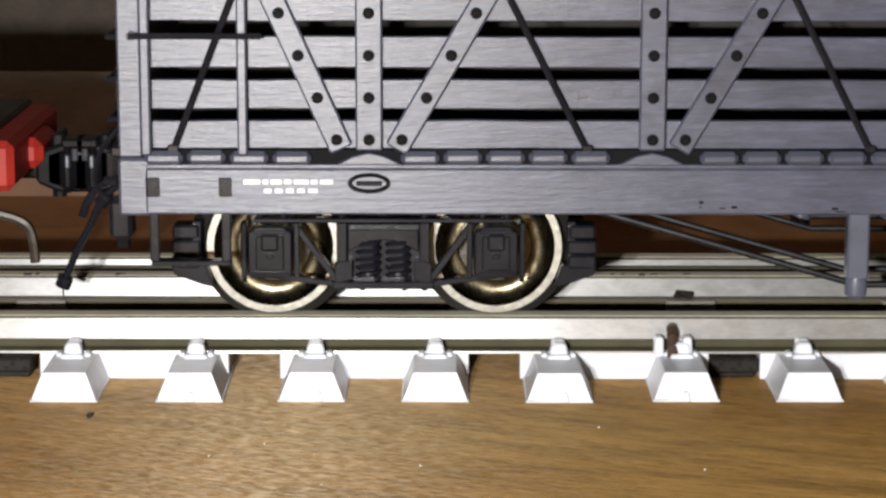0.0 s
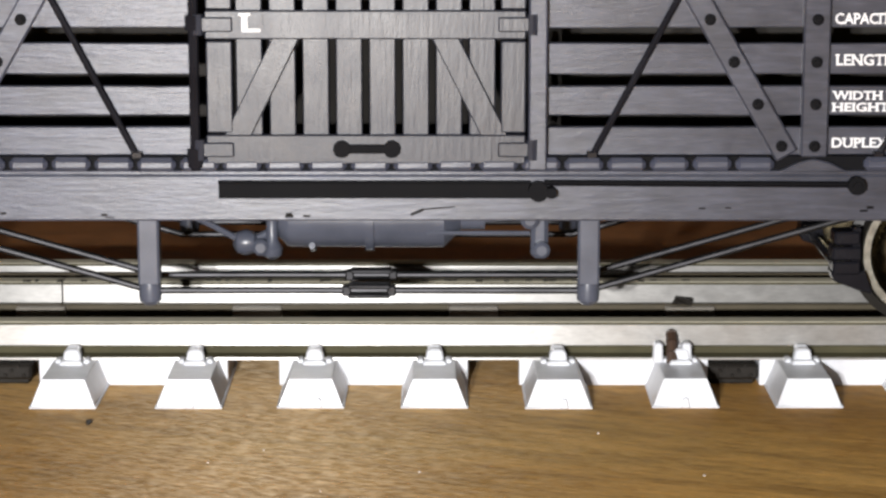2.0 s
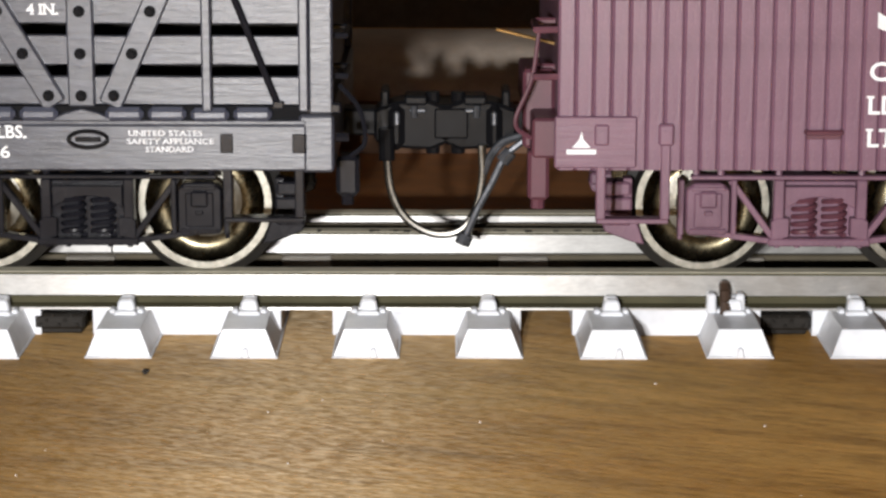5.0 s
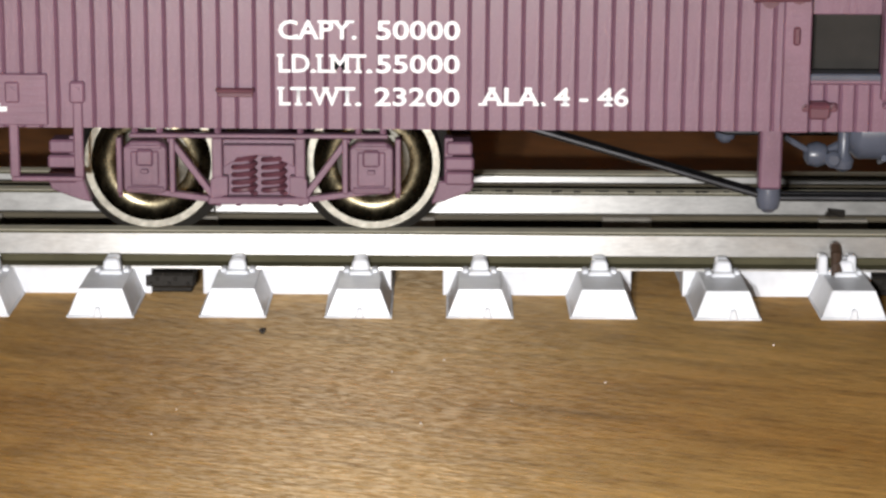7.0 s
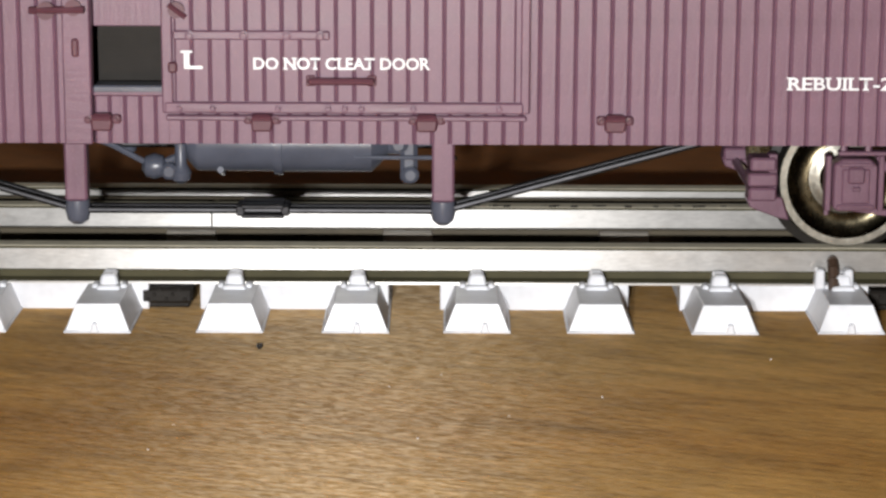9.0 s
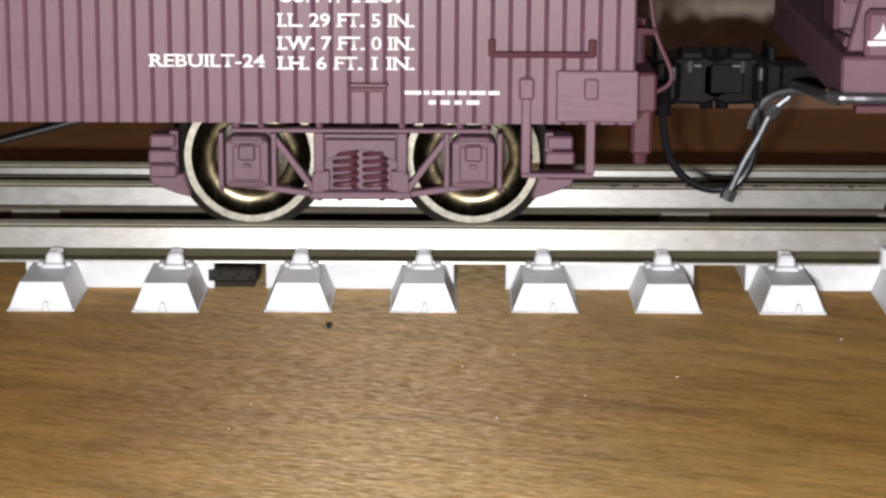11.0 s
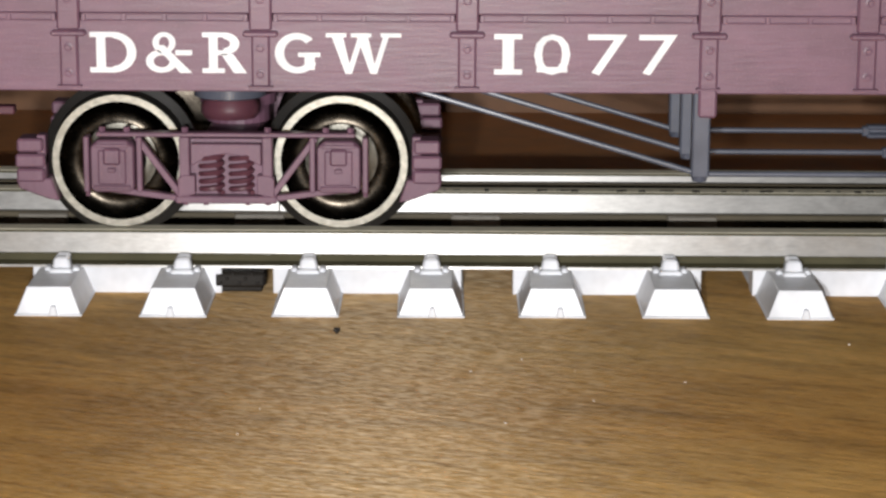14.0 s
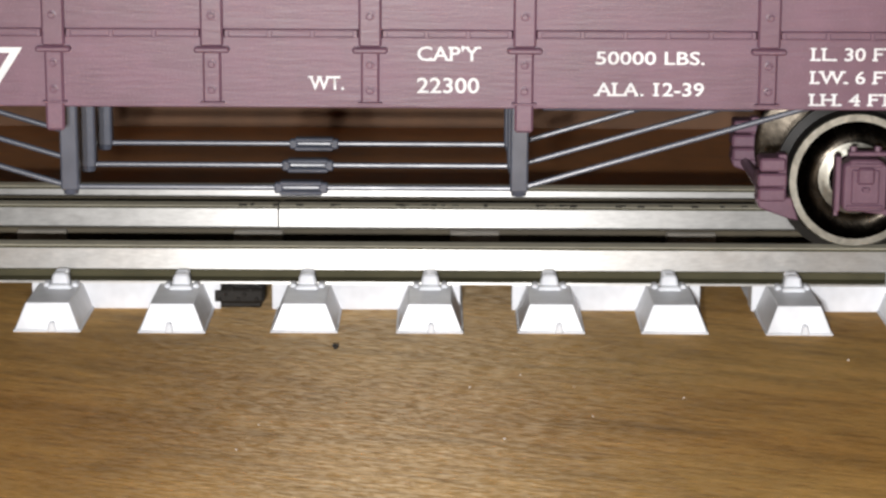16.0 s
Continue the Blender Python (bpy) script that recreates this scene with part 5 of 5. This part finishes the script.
    for ch, x, w in (("1", -23.8, 0.62), ("0", -22.1, 1.95), ("7", -19.2, 2.1), ("7", -16.45, 2.05)):
        lettering(car, ch, x, 14.28, 2.2, w, ys, bold=0.0)
    lettering(car, "WT.", 1.03, 14.25, 0.75, 1.85, ys)
    lettering(car, "CAP'Y", 6.83, 15.85, 0.82, 3.35, ys)
    lettering(car, "22300", 6.83, 14.1, 0.85, 3.35, ys)
    lettering(car, "50000 LBS.", 16.45, 15.7, 0.72, 5.85, ys)
    lettering(car, "ALA. 12-39", 16.45, 13.98, 0.75, 5.85, ys)
    lettering(car, "I.L. 30 FT. 0 IN.", 28.05, 15.95, 0.72, 7.6, ys)
    lettering(car, "I.W. 6 FT. 8 IN.", 28.05, 14.7, 0.72, 7.6, ys)
    lettering(car, "I.H. 4 FT. 0 IN.", 28.05, 13.5, 0.68, 7.6, ys)
    for y in (-10.75, -4.0, 3.1):
        for x in (-12.6, 12.5):
            part("queen_post", Geo().box(x - 0.5, x + 0.5, y - 0.5, y + 0.5, 7.95, 13.2, 0.1).turned([(0.4, 7.7), (0.5, 8.05)], (x, y, 0), "z", 10), UNDER_GREY, car, "slender grey queen post", True)
    truss(car, (-12.6, 12.5), 8.1, 29.0, 12.9, UNDER_GREY, UNDER_GREY, rods=(-10.75, -4.0, 3.1), thick=0.165, buckle=0.3)
    g = Geo().box(-11.5, 11.5, -3.0, -2.0, 12.1, 12.8, 0.1).box(-27, 27, 2.5, 4.0, 12.0, 12.9, 0.1).rod([(-26, -6, 12.4), (-14, -6, 12.4), (-13, -6, 12.9)], 0.18, 8).rod([(13.5, -7, 12.9), (14, -7, 12.1), (26, -7, 12.1)], 0.18, 8)
    g.turned([(0.9, 3.5), (1.2, 4.0), (1.2, 9.2), (0.7, 9.6)], (0, 5, 12.4), "x", 16).box(5.8, 8.6, -1.0, 0.4, 11.6, 12.5, 0.2)
    part("brake_rigging", g, UNDER_GREY, car, "", True)
    truck(car, -39.3, OXIDE, OXIDE_DARK, DARK_WHEEL_MESH)
    truck(car, 38.6, OXIDE, OXIDE_DARK, DARK_WHEEL_MESH)
    for x in (-39.3, 38.6):
        part("centre_bearing", Geo().turned([(1.9, 11.5), (2.1, 11.6), (2.1, 12.1), (1.2, 12.3), (1.2, 13.2)], (x, -5.5, 0), "z", 20), UNDER_GREY, car, "grey bearing disc", True)
        part("side_bearing", Geo().turned([(1.5, 10.3), (1.7, 10.6), (1.7, 11.0), (1.4, 11.5)], (x, -5.5, 0), "z", 20), OXIDE_DARK, car, "", True)
    coupler(car, 58.6, 1, wire=BLACK_IRON)
    coupler(car, -58.6, -1, hose=PIPE_GREY)
    return car


# ---- the red vehicle ahead, of which the end platform shows ----
def red_vehicle():
    car = thing("red_rail_vehicle", "red-painted low rail vehicle with a black coupler", "model wagon", "wagons of the train", at=(-118.6, CAR_Y, 0))
    part("frame", Geo().box(-24, 24, -9, 9, 10.9, 14.0, 0.5).box(22.5, 25.6, -8.2, 8.2, 11.3, 14.2, 0.4).box(24, 26.4, -3, 3, 11.8, 13.6, 0.5), SIGNAL_RED, car, "bright red end beam")
    part("deck", Geo().box(-24, 24, -8.5, 8.5, 14.0, 14.5, 0.2), COUPLER_BLACK, car)
    truck(car, 4.0, BLACK_IRON, BLACK_IRON)
    coupler(car, 24.6, 1)
    pts = [(22.0, -3, 9.4), (23.8, -3, 9.1), (25.3, -3, 8.5), (25.7, -3, 7.4), (25.8, -3, 6.2)]
    part("safety_chain_bar", Geo().rod(smooth_path(pts), 0.3, 8), STEEL_WIRE, car, "", True)
    return car


TRAIN = [(ob, x) for ob, x in ((stock_car(), STOCK_X), (box_car(), BOX_X), (gondola(), GON_X), (red_vehicle(), -118.6))]

# ---- dust and specks on the table ----
SPECK_DARK = paint("dark_speck", (0.02, 0.015, 0.01), 0.6, 0.0)
SPECK_PALE = paint("pale_dust", (0.6, 0.55, 0.5), 0.6, 0.0)
tagged(part("dust_speck", Geo().box(-0.1, 0.1, -0.4, 0.4, 0, 0.1, 0.03).box(-0.2, 0.15, -0.05, 0.35, 0, 0.14, 0.03), SPECK_DARK, at=(-19.45, -9.4, 0)), "dark dust speck on the table", "speck", "specks on the table")
grains = Geo()
for i in range(20):
    x, y, r = rng.uniform(-60, 50), rng.uniform(-32, -7), rng.uniform(0.02, 0.055)
    grains.box(x - r, x + r, y - r, y + r, -0.01, r, 0.0)
tagged(part("dust", grains, SPECK_PALE), "fine pale dust grains on the varnish", "dust", kind="stuff")


specks = Geo()
for c, n in ((-6.0, 10), (-14.0, 8), (-1.0, 12), (7.0, 9), (-22.0, 6), (14.0, 5)):
    for i in range(n):
        x, r = c + rng.gauss(0, 2.2), rng.uniform(0.05, 0.16)
        specks.box(x - r * 1.6, x + r * 1.6, 11.5 - 0.45 + rng.uniform(-0.1, 0.3), 11.5 - 0.2 + rng.uniform(0, 0.3), RAIL_TOP - 0.01, RAIL_TOP + 0.03, 0)
tagged(part("grime", specks, SPECK_DARK), "dark grime specks on the inner rail head", "grime", kind="stuff")


# ---- the train's movement ----
TRAVEL = [
    (0.0, 68.55),
    (0.5, 58.50),
    (1.0, 48.90),
    (1.5, 38.75),
    (2.0, 28.95),
    (2.5, 19.25),
    (3.0, 9.65),
    (3.5, 0.00),
    (4.0, -9.75),
    (4.5, -19.75),
    (4.7, -23.45),
    (6.8, -63.60),
    (7.0, -67.40),
    (7.5, -77.40),
    (8.0, -87.25),
    (8.5, -97.15),
    (9.0, -106.00),
    (9.2, -110.30),
    (11.3, -149.60),
    (11.5, -153.10),
    (12.0, -161.45),
    (12.5, -171.00),
    (13.0, -179.00),
    (13.5, -187.05),
    (14.0, -198.30),
    (14.5, -205.45),
    (15.0, -214.45),
    (15.5, -224.80),
    (16.0, -233.45),
]


def travel_at(t):
    return float(np.interp(t, [r[0] for r in TRAVEL], [r[1] for r in TRAVEL]))


def motions():
    for ob, x in TRAIN:
        walk(ob, [(t, pose((x + s) * MM, CAR_Y * MM, 0)) for t, s in TRAVEL])
    times = sorted({round(0.25 * k, 2) for k in range(65)} | {t for t, s in TRAVEL})
    for w, m in WHEELS:
        at = w.location.copy()
        walk(w, [(t, Matrix.Translation(at) @ pose(0, 0, 0, 0, math.degrees(travel_at(t) / 3.98), 0)) for t in times])


motions()
